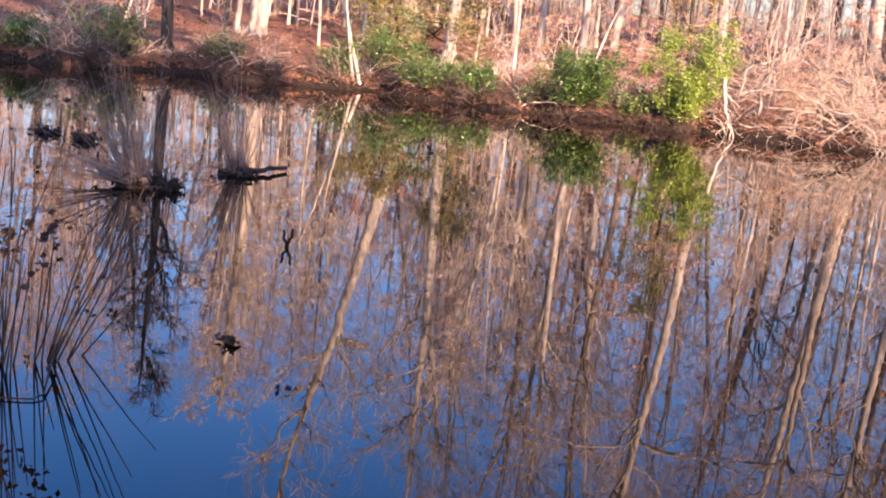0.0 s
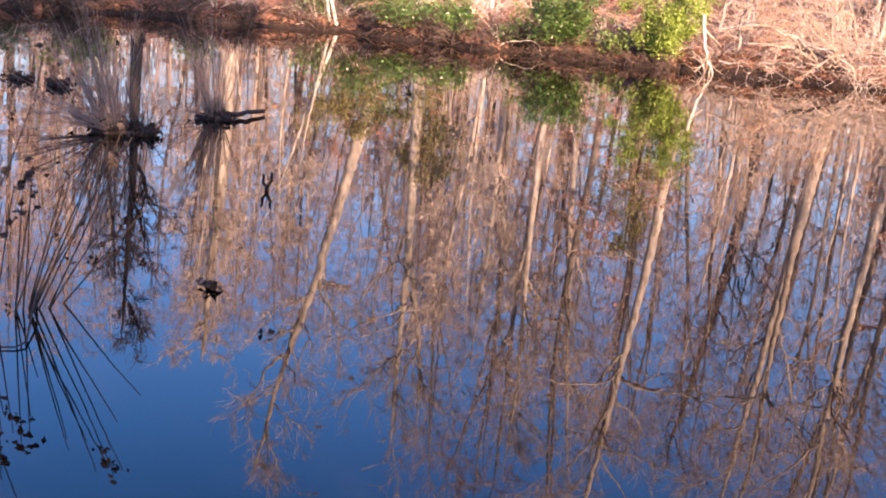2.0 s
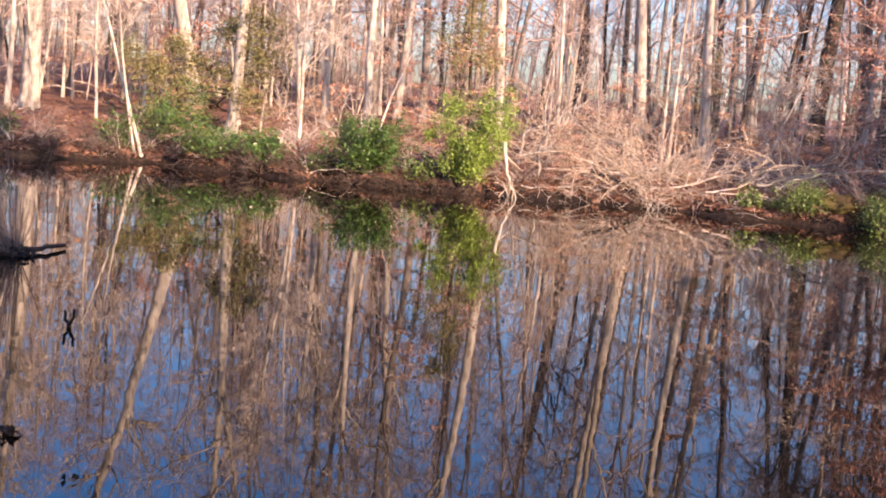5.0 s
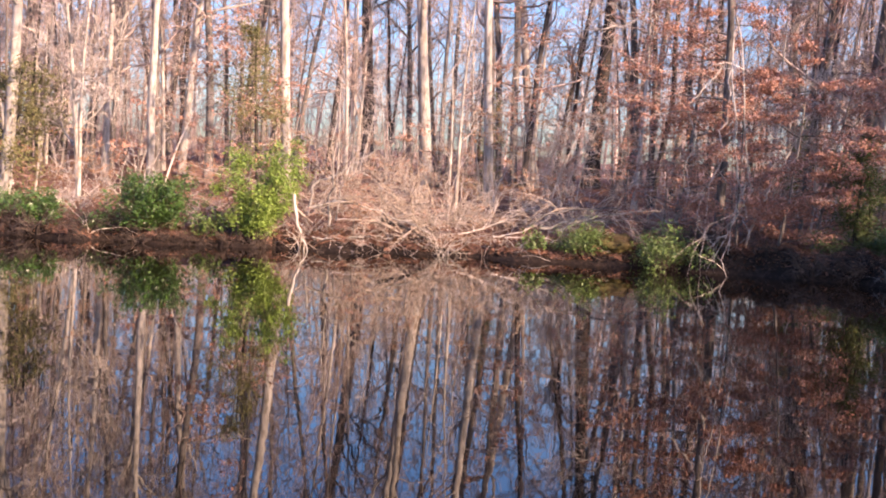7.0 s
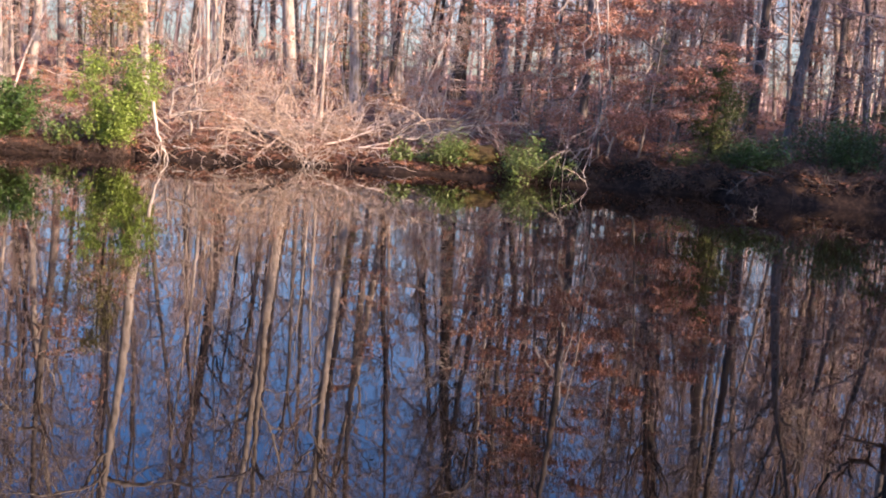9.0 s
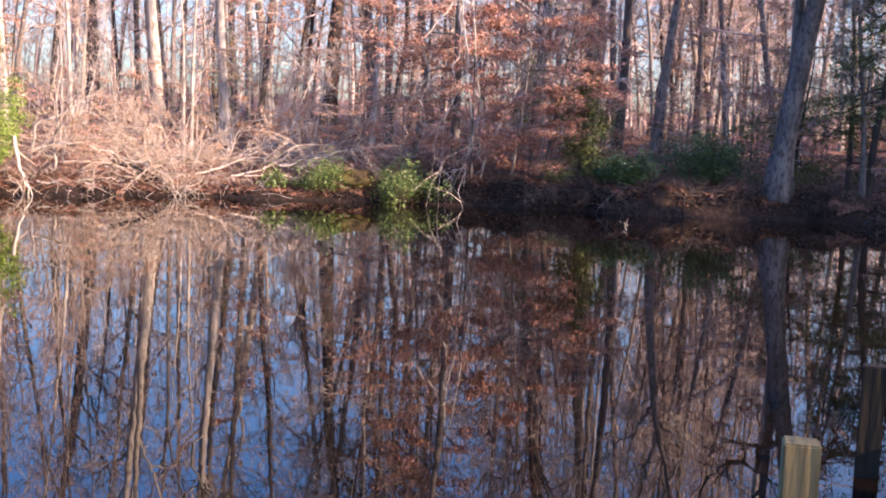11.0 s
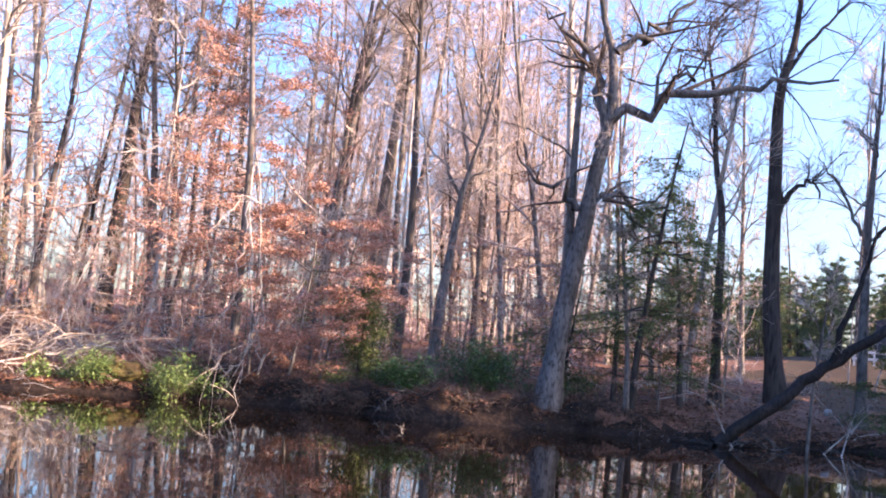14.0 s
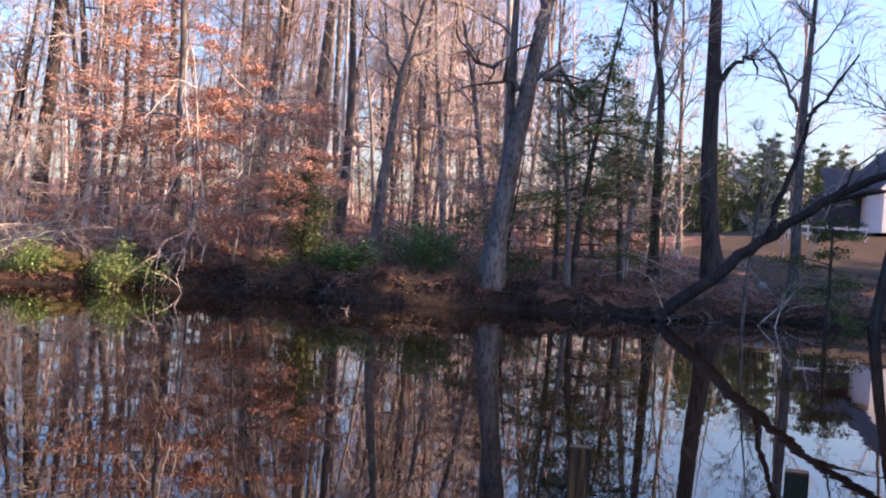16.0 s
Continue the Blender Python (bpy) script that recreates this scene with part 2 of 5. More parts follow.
def path_from(rng, p, d, length, n, wig, lift):
    """A wandering line of n points."""
    out = [np.array(p, float)]
    d = np.array(d, float)
    for _ in range(n - 1):
        d = d + rng.normal(0, wig, 3) + (0, 0, lift)
        d /= np.linalg.norm(d)
        out.append(out[-1] + d * length / (n - 1))
    return np.array(out)


def along(path, s):
    x = s * (len(path) - 1)
    i = min(int(x), len(path) - 2)
    return path[i] + (path[i + 1] - path[i]) * (x - i), path[i + 1] - path[i]


def side_way(rng, axis, angle):
    axis = axis / (np.linalg.norm(axis) + 1e-9)
    r = rng.normal(0, 1, 3)
    r -= axis * (r @ axis)
    r /= np.linalg.norm(r)
    return axis * math.cos(angle) + r * math.sin(angle)


def leaf_faces(rng, centres, size, aspect=0.55, flat=0.0, jitter=0.35):
    """Folded leaves, two triangles each, at the given places. flat: 1 lays them level."""
    n = len(centres)
    d = rng.normal(0, 1, (n, 3))
    d[:, 2] *= 1 - flat * 0.9
    d /= np.linalg.norm(d, axis=1, keepdims=True)
    up = rng.normal(0, 1, (n, 3)) * (1 - flat) + np.array([0, 0, 1.6 * flat])
    s = np.cross(d, up)
    s /= np.linalg.norm(s, axis=1, keepdims=True) + 1e-9
    nn = np.cross(s, d)
    ln = size * (1 + rng.uniform(-jitter, jitter, (n, 1)))
    c = np.asarray(centres)
    base, tip = c - d * ln * 0.5, c + d * ln * 0.5
    l1 = c + s * ln * aspect * 0.5 + nn * ln * 0.12
    r1 = c - s * ln * aspect * 0.5 + nn * ln * 0.12
    v = np.stack([base, r1, tip, l1], 1).reshape(-1, 3)
    o = np.arange(n)[:, None] * 4
    return v, np.concatenate([o + [0, 1, 2], o + [0, 2, 3]], 0)


# ---- trees ----
def crown_on(rng, limbs_made, subs, twigs, rise, twig_pts=3, thick=1.0):
    """Side branches and twigs on limbs (path, radii)."""
    mid, fine = [], []
    for lp, lr in limbs_made:
        ln = float(np.linalg.norm(np.diff(lp, axis=0), axis=1).sum())
        for _ in range(subs):
            s2 = rng.uniform(0.12, 1.0)
            p2, w2 = along(lp, s2)
            l2 = ln * rng.uniform(0.22, 0.5)
            sp = path_from(rng, p2, side_way(rng, w2, rng.uniform(0.5, 1.0)), l2, 4, 0.3, rise)
            r2 = float(np.interp(s2, np.linspace(0, 1, len(lr)), lr)) * 0.5 + 0.003
            mid.append((sp, r2 * (1 - np.linspace(0, 1, 4) * 0.7)))
            for _ in range(twigs):
                p3, w3 = along(sp, rng.uniform(0.1, 1.0))
                l3 = max(0.3, l2 * rng.uniform(0.3, 0.75))
                tp = path_from(rng, p3, side_way(rng, w3, rng.uniform(0.35, 1.0)), l3, twig_pts, 0.2, rise)
                fine.append((tp, (np.linspace(0.0075, 0.003, twig_pts) + r2 * 0.08) * thick))
    return mid, fine


def taper(n, r0, last=0.15):
    return r0 * (1 - np.linspace(0, 1, n) * (1 - last))


def tree_parts(rng, dia, height, lean=(0, 0), bark=None, twig=None, clear=0.35, limbs=16, subs=8, twigs=9, reach=0.28, rise=0.06, fork=0.0, curve=0.02, apart=True, twig_pts=2, thick=1.2):
    n = 16
    d = np.array([lean[0], lean[1], 1.0])
    trunk = path_from(rng, (0, 0, -0.3), d / np.linalg.norm(d), height, n, curve, 0.0)
    t = np.linspace(0, 1, n)
    r = dia / 2 * ((1 - t) ** 0.8 * 0.93 + 0.07)
    r[0] *= 1.4
    stems = [(trunk, r)]
    if fork:
        p, w = along(trunk, fork)
        f = path_from(rng, p, side_way(rng, w, 0.35), height * (1 - fork) * 0.9, n, curve * 2, 0.03)
        stems.append((f, np.interp(fork, t, r) * 0.75 * ((1 - t) ** 0.8 * 0.93 + 0.07)))
    big = []
    for i in range(limbs):
        stem, sr = stems[i % len(stems)]
        s = clear + (0.97 - clear) * (i + rng.uniform(0, 1)) / limbs if i % len(stems) == 0 else rng.uniform(0.25, 0.97)
        p, w = along(stem, s)
        ln = height * reach * (1.15 - 0.75 * s) * rng.uniform(0.6, 1.25)
        lp = path_from(rng, p, side_way(rng, w, rng.uniform(0.6, 1.2)), ln, 8, 0.26, rise * 1.2)
        big.append((lp, taper(8, min(float(np.interp(s, t, sr)) * 0.5, 0.025 + ln * 0.011))))
    mid, fine = crown_on(rng, big, subs, twigs, rise, twig_pts, thick)
    return finish_tree(stems, big, mid, fine, bark, twig, apart)


def finish_tree(stems, big, mid, fine, bark, twig, apart=True):
    out = [("trunk", mesh_of("trunk", *joined([skin([s], 10) for s in stems]), bark), "", "")]
    if apart:
        out += [("limb", mesh_of("limb", *skin([b], 6), bark), "", "") for b in big]
        out.append(("crown", mesh_of("crown", *joined([skin(mid, 4), skin(fine, 3)]), twig), "fine bare branches and twigs", "stuff"))
    else:
        out.append(("crown", mesh_of("crown", *joined([skin(big, 4), skin(mid, 3), skin(fine, 3)]), twig), "fine bare branches and twigs", "stuff"))
    return out


def shaped_tree(rng, az, dia, main, limbs, bark, twig, subs=9, twigs=9, rise=0.05, extra=6, crook=0.05):
    """A tree whose trunk and main limbs follow (side, height) lines square to the view at az; limbs are (base radius, line)."""
    u = np.array([math.cos(radians(az)), -math.sin(radians(az)), 0])
    v = np.array([math.sin(radians(az)), math.cos(radians(az)), 0])

    def bent(line, n, wander, crook=0.0):
        line = np.array(line, float)
        s = np.linspace(0, len(line) - 1, n)
        k = np.arange(len(line))
        a, b = np.interp(s, k, line[:, 0]), np.interp(s, k, line[:, 1])
        for _ in range(2):
            a[1:-1] = (a[:-2] + 2 * a[1:-1] + a[2:]) / 4
            b[1:-1] = (b[:-2] + 2 * b[1:-1] + b[2:]) / 4
        a[1:] += rng.normal(0, crook, n - 1)
        b[1:] += rng.normal(0, crook, n - 1)
        c = np.cumsum(rng.normal(0, wander, n)) * np.linspace(0, 1, n)
        return a[:, None] * u + c[:, None] * v + b[:, None] * np.array([0, 0, 1.0])

    trunk = bent(main, 18, 0.04)
    t = np.linspace(0, 1, 18)
    r = dia / 2 * ((1 - t) ** 1.1 * 0.84 + 0.16)
    r[0] *= 1.5
    big = [(bent(line, 14, 0.18, crook), taper(14, r0, 0.2)) for r0, line in limbs]
    for _ in range(extra):
        p, w = along(trunk, rng.uniform(0.45, 0.98))
        big.append((path_from(rng, p, side_way(rng, w, rng.uniform(0.6, 1.2)), rng.uniform(1.5, 3.2), 14, 0.22, rise), taper(14, 0.04)))
    mid, fine = crown_on(rng, big, subs, twigs, rise)
    return finish_tree([(trunk, r)], big, mid, fine, bark, twig)


def thing(name, parts, m, label, category, group="", kind=""):
    ob = new(name)
    ob.matrix_basis = m
    for p in parts:
        o = part(p[0], p[1], ob, p[2])
        if p[3]:
            tagged(o, kind=p[3])
    return tagged(ob, label, category, group, kind)


# ---- ground and pond ----
MID = (0.0, 8.0)
FAR_SHORE = [(-22, 30.2), (-15, 31), (-9, 31), (-5.5, 32), (2, 29.5), (13.5, 30.2), (21, 31), (34, 32), (43.6, 31.4), (48.5, 32.2), (54.8, 33.3), (60.6, 34), (66, 38), (70.5, 41)]
NEAR_SHORE = [(-20, 24), (-25, 14), (-22, 5), (-12, 1.5), (-4, 1.1), (4, 1.1), (14, 0.5), (26, 1.0), (38, 6)]
shore = [(r * math.sin(radians(a)) - MID[0], r * math.cos(radians(a)) - MID[1]) for a, r in FAR_SHORE] + [(x - MID[0], y - MID[1]) for x, y in NEAR_SHORE]
shore = sorted((math.atan2(x, y), math.hypot(x, y)) for x, y in shore)
SH_A = np.array([a + k * 2 * math.pi for k in (-1, 0, 1) for a, _ in shore])
SH_R = np.array([r for _ in range(3) for _, r in shore])


def beyond_shore(x, y):
    """Metres outside the waterline, seen from the pond's middle; negative over the water."""
    dx, dy = np.asarray(x) - MID[0], np.asarray(y) - MID[1]
    a = np.arctan2(dx, dy)
    far = np.clip(np.cos(a) * 2 + 0.6, 0.12, 1)
    edge = np.interp(a, SH_A, SH_R) + far * (0.35 * np.sin(a * 23) * np.sin(a * 7 + 1) + 0.2 * np.sin(a * 61 + 2))
    return np.hypot(dx, dy) - edge


KNOLL = 1.7                            # rise of the lawn under the house


def ground_z(x, y):
    d = beyond_shore(x, y)
    z = np.interp(d, [-30, -3, 0, 0.35, 2.5, 15, 40, 70, 110, 200, 400, 3000], [-1.2, -0.7, 0, 0.30, 0.7, 1.5, 2.7, 3.6, 4.6, 9.0, 12.0, 10.0])
    bumps = 0.10 * np.sin(np.asarray(x) * 0.9 + 1.3 * np.sin(np.asarray(y) * 0.5)) * np.sin(np.asarray(y) * 1.1) + 0.05 * np.sin(np.asarray(x) * 2.7 + 1) * np.sin(np.asarray(y) * 2.3)
    x, y = np.asarray(x), np.asarray(y)
    az = np.degrees(np.arctan2(x, y))
    cut = (0.42 + 0.16 * np.sin(az * 1.7) + 0.08 * np.sin(az * 5.3 + 1)) * np.clip((az - 28) / 5, 0, 1) * np.clip((60 - az) / 6, 0, 1) * np.clip(d / 0.3, 0, 1) * np.exp(-np.clip(d, 0, None) / 3.0)
    knoll = KNOLL * np.exp(-((x - 79) ** 2 + (y - 23.5) ** 2) / 20 ** 2)
    return z + bumps * np.clip(d / 2, 0, 1) + cut + knoll


def on_ground(x, y, sink=0.0):
    return (x, y, float(ground_z(x, y)) - sink)


def polar(az, r):
    return r * math.sin(radians(az)), r * math.cos(radians(az))


n_a = 720
rings = np.concatenate([np.linspace(0.02, 0.9, 12), np.linspace(0.92, 1.0, 5)])
outer = np.concatenate([np.linspace(0.1, 3, 22), np.linspace(3.5, 30, 40), np.geomspace(33, 3000, 26)])
aa = np.arange(n_a) * 2 * np.pi / n_a
edge = np.interp((aa + np.pi) % (2 * np.pi) - np.pi, SH_A, SH_R)
rho = np.concatenate([rings[:, None] * edge[None], edge[None] + outer[:, None]], 0)
gx, gy = MID[0] + rho * np.sin(aa), MID[1] + rho * np.cos(aa)
gv = np.stack([gx, gy, ground_z(gx, gy)], -1).reshape(-1, 3)
ri, ai = np.meshgrid(np.arange(len(rho) - 1), np.arange(n_a), indexing="ij")
gf = np.stack([ri * n_a + ai, ri * n_a + (ai + 1) % n_a, (ri + 1) * n_a + (ai + 1) % n_a, (ri + 1) * n_a + ai], -1).reshape(-1, 4)
ground_mesh = mesh_of("ground", gv, gf[:, ::-1], LITTER)
ground_mesh.materials.append(MUD_SHADED)
ground_mesh.materials.append(LAWN_SHADED)
face_mid = gv[gf].mean(1)
fm_az = np.degrees(np.arctan2(face_mid[:, 0], face_mid[:, 1]))
# the dark mud band widens where the undercut bank lies in shade
shaded_mud_width = 0.22 + 0.13 * np.sin(fm_az * 2.9) * np.sin(fm_az * 1.3 + 1) + (0.18 + 0.10 * np.sin(fm_az * 1.7)) * np.clip((fm_az - 28) / 5, 0, 1) * np.clip((56 - fm_az) / 5, 0, 1)
fm_r = np.hypot(face_mid[:, 0], face_mid[:, 1])
lawn = (fm_r > 43 + 3 * np.sin(fm_az * 2.1)) & (fm_az > 61 + 2 * np.sin(fm_r * 0.4)) & (fm_az < 100)
ground_mesh.polygons.foreach_set("material_index", np.where(lawn, 2, beyond_shore(face_mid[:, 0], face_mid[:, 1]) < shaded_mud_width).astype(int))
tagged(new("ground", ground_mesh), "forest floor of brown fallen leaves sloping to a pond", "ground", kind="structure")

w_bm = bmesh.new()
ring = [w_bm.verts.new((MID[0] + (e + 1.0) * math.sin(a), MID[1] + (e + 1.0) * math.cos(a), 0)) for a, e in zip(aa[::4], edge[::4])]
w_bm.faces.new(ring[::-1])
tagged(new("water", bm_mesh("water", w_bm, WATER)), "still dark pond water mirroring trees and sky", "water", kind="structure")


# ---- the named trees of the far bank ----
def bank_tree(seed, x, y, dia, height, lean, bark, label, name="tree", **more):
    rng = np.random.default_rng(seed)
    height *= 1.25 if x > 0.1 * y and height > 12 else 1.0
    more.setdefault("limbs", 18)
    parts = tree_parts(rng, dia, height, lean, bark, TWIG_DARK if bark is BARK_DARK else TWIG_TAN, **more)
    return thing(name, parts, pose(*on_ground(x, y, 0.05)), label, "tree", "bare trees of the far bank")


def dry(x, y, m=0.7):
    """True on land, but for the open glade before the stout leaning tree."""
    return float(beyond_shore(x, y)) > m and not (-0.11 < x / y < 0.01 and 34.5 < y < 44)


# DARK trunks have the shade of the wood put into their bark colour
PALE, GREY, DARK = BARK_PALE, BARK_GREY, BARK_DARK
L_PALE = "bare winter tree with pale sunlit bark on leafy bank"
L_GREY = "bare winter tree with grey-brown furrowed bark on leafy bank"
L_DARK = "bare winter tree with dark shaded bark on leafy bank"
bank_tree(1, -2.3, 44.4, 0.60, 20, (-0.19, 0.0), PALE, "stout pale tree leaning over the leafy bank", clear=0.45)
bank_tree(2, -0.8, 36.1, 0.42, 15, (0.09, 0), PALE, L_PALE, clear=0.4, fork=0.45)
bank_tree(3, 4.1, 41.7, 0.34, 16, (-0.05, 0), PALE, L_PALE, clear=0.4)
bank_tree(4, 6.2, 49.8, 0.36, 17, (0.06, 0), PALE, L_PALE, clear=0.3)
bank_tree(5, 8.75, 39.5, 0.42, 18, (-0.06, 0.01), PALE, "tall straight pale tree behind an evergreen shrub", clear=0.45)
bank_tree(6, 2.65, 43.8, 0.31, 14, (-0.03, 0), PALE, L_PALE, clear=0.3)
bank_tree(7, 1.4, 35.0, 0.18, 9, (-0.06, 0), PALE, "slender pale young tree with bare twigs", clear=0.2)
bank_tree(8, 17.4, 41.2, 0.41, 18, (-0.04, 0.02), PALE, L_PALE, clear=0.4)
bank_tree(9, 18.3, 51.3, 0.6, 20, (-0.07, 0.02), PALE, "large pale forked tree among brush", clear=0.35, fork=0.3)
bank_tree(10, 26.8, 79.5, 0.5, 20, (-0.04, 0), GREY, L_GREY)
bank_tree(11, 20.3, 68.5, 0.9, 22, (-0.04, 0), DARK, L_DARK)
bank_tree(12, -2.99, 32.1, 0.115, 7.5, (-0.31, 0), PALE, "slender leaning sapling at the waterline", clear=0.5, limbs=7)
bank_tree(13, -3.22, 32.1, 0.095, 6.5, (-0.25, 0), PALE, "slender leaning sapling at the waterline", clear=0.5, limbs=6)
bank_tree(14, 34.8, 58.9, 0.40, 19, (-0.1, 0.06), GREY, L_GREY, clear=0.45)
bank_tree(15, 36.0, 55.3, 0.47, 19, (-0.03, 0.02), GREY, L_GREY)
bank_tree(16, 30.2, 51.7, 0.50, 19, (-0.04, 0.03), GREY, L_GREY, clear=0.45)
bank_tree(17, 25.6, 42.5, 0.31, 14, (0.08, -0.05), DARK, "thin dark crooked tree on the bank", clear=0.55, curve=0.06)
bank_tree(18, 42.0, 53.7, 0.63, 20, (-0.05, 0.04), GREY, L_GREY)
bank_tree(19, 37.8, 40.8, 0.4, 18, (-0.05, 0.03), GREY, L_GREY, clear=0.55)
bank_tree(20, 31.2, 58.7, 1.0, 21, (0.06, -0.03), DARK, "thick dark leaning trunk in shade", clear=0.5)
bank_tree(21, 33.5, 57.2, 0.36, 20, (0.0, 0), GREY, L_GREY, clear=0.5)
bank_tree(22, 25.8, 55.0, 0.55, 20, (-0.08, 0.03), PALE, L_PALE, clear=0.45)
bank_tree(23, 28.0, 46.6, 0.33, 15, (0.04, -0.02), DARK, L_DARK, clear=0.55, curve=0.05)
bank_tree(24, 34.6, 43.8, 0.72, 20, (0.05, -0.04), GREY, L_GREY, clear=0.45)
bank_tree(25, 40.5, 46.0, 0.8, 22, (0.01, -0.01), GREY, L_GREY, clear=0.5)
bank_tree(26, 47.2, 52.7, 0.5, 21, (-0.02, 0.02), PALE, L_PALE, clear=0.5)
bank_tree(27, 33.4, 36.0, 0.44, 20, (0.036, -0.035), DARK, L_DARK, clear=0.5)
bank_tree(30, 35.8, 28.4, 0.47, 19, (-0.03, 0.03), PALE, L_PALE, clear=0.5)
bank_tree(31, 28.4, 20.0, 0.2, 8, (0.0, 0.01), GREY, "slender grey young tree at the water's edge", clear=0.3)
bank_tree(32, 33.5, 21.3, 0.28, 14, (0.04, -0.06), PALE, L_PALE)
bank_tree(50, -7.6, 39.5, 0.66, 12.5, (0.02, 0), PALE, "stout pale trunk on the leafy slope", clear=0.45)
bank_tree(51, -8.1, 38.6, 0.2, 10, (0.03, 0), PALE, L_PALE)
bank_tree(52, -8.6, 31.6, 0.36, 9.5, (-0.01, 0.02), DARK, "dark trunk leaning from the waterline", clear=0.4)
bank_tree(53, -10.4, 33.5, 0.22, 9, (0.1, 0), GREY, L_GREY)
bank_tree(36, 52.2, 29.7, 0.31, 16, (-0.02, 0.02), GREY, L_GREY)
bank_tree(37, 35.5, 13.2, 0.43, 13, (0.05, -0.12), DARK, L_DARK)
bank_tree(38, 31.0, 15.4, 0.13, 7, (0.03, -0.05), GREY, "thin young tree at the water's edge", clear=0.4, limbs=8)



def shaped(seed, x, y, az, dia, main, limbs, bark, label, **more):
    rng = np.random.default_rng(seed)
    parts = shaped_tree(rng, az, dia, main, limbs, bark, TWIG_DARK if bark in (BARK_DARK, BARK_OAK) else TWIG_TAN, **more)
    return thing("tree", parts, pose(*on_ground(x, y, 0.1)), label, "tree", "bare trees of the far bank")


shaped(29, 26.0, 21.2, 51, 0.66, [(0, 0), (0.3, 3.5), (0.8, 5.9), (0.9, 7.5), (1.3, 8.8), (1.3, 10.6), (1.1, 11.5), (0.6, 12.5), (0.6, 15.5)], [
    (0.20, [(1.0, 8.1), (1.0, 9.5), (0.4, 10.5), (0.4, 11.4), (-0.4, 11.9), (-1.0, 12.2)]),
    (0.19, [(1.2, 8.9), (2.1, 9.5), (2.9, 9.8), (3.9, 10.0), (4.9, 9.8), (5.7, 10.3), (6.3, 10.6), (7.6, 10.4)]),
    (0.15, [(1.3, 11.1), (1.6, 11.5), (2.3, 11.5), (2.9, 12.1), (3.7, 13.0), (4.2, 14.5)]),
    (0.13, [(0.7, 6.4), (1.4, 6.8), (1.8, 6.8), (2.2, 6.0), (2.3, 5.3)]),
    (0.11, [(0.5, 6.1), (-0.1, 6.8), (-0.9, 6.8), (-1.5, 7.9)]),
    (0.08, [(2.7, 9.8), (3.4, 10.6), (4.2, 11.2), (4.6, 12.3)])], BARK_OAK, "big dark oak with crooked spreading limbs at the waterline", subs=9, twigs=8, rise=0.04, extra=4, crook=0.15)
shaped(40, 26.5, 21.3, 51, 0.42, [(0, 0), (0.05, 3.3), (0.05, 6.0), (0.0, 9.0), (0.1, 12.0), (0.05, 15.0)], [], GREY, "grey trunk standing close behind a big dark oak", extra=8)
shaped(34, 36.0, 19.0, 62, 0.70, [(0, 0), (-0.5, 3.7), (-0.5, 7.0), (-0.6, 10.3), (-0.6, 11.6), (-0.1, 13.1), (-0.1, 14.4), (0.2, 16.4)], [
    (0.13, [(-0.4, 6.9), (-0.1, 7.6), (0.5, 8.2), (0.9, 8.1), (1.05, 7.5)]),
    (0.10, [(-0.4, 12.0), (0.4, 13.3), (1.4, 14.3), (1.9, 15.6)])], DARK, "stout tree with a hooked broken limb", extra=7)
shaped(35, 36.7, 16.3, 66, 0.41, [(0, 0), (-0.1, 4.0), (-0.1, 6.6), (0.0, 9.5), (0.1, 11.8), (0.1, 13.5)], [
    (0.07, [(-0.3, 6.6), (-1.1, 8.5), (-1.9, 9.3)]), (0.07, [(-0.1, 6.2), (0.8, 7.4), (1.6, 8.6)])], GREY, L_GREY, extra=9)
shaped(28, 30.6, 30.8, 45, 0.46, [(0, 0), (0.1, 2.8), (0.4, 5.3), (0.5, 6.9), (0.8, 8.0), (1.4, 10.4), (1.6, 12.5)], [
    (0.08, [(0.5, 6.9), (-0.2, 8.2), (-0.9, 8.8), (-1.5, 10)]), (0.08, [(0.7, 8.0), (0.3, 10.3), (-0.3, 12.1)]), (0.06, [(0.6, 7.4), (1.6, 8.2), (2.6, 9.6)])], GREY, "grey tree with a spreading open crown", extra=8, subs=11)
shaped(54, 23.6, 40.4, 30.5, 0.22, [(0, 0), (0.1, 3), (0.2, 6), (0.1, 8.6), (0.2, 11), (0.2, 13)], [
    (0.05, [(0.1, 8.4), (-0.5, 7.9), (-1.4, 7.6), (-2.4, 7.5), (-3.6, 7.4)]), (0.035, [(-0.5, 7.9), (-1.2, 8.5), (-2.2, 8.8), (-3.0, 8.7)]), (0.045, [(0.1, 8.2), (0.8, 8.8), (1.6, 9.0)])], PALE, "pale tree with long bare sideways limbs", extra=4, subs=6)
shaped(33, 34.0, 20.3, 59, 0.37, [(0, 0), (-0.1, 3.6), (-0.1, 7.2), (-0.5, 8.2), (-0.6, 10.9), (-1.0, 12.4), (-1.0, 14)], [], DARK, L_DARK, extra=10)

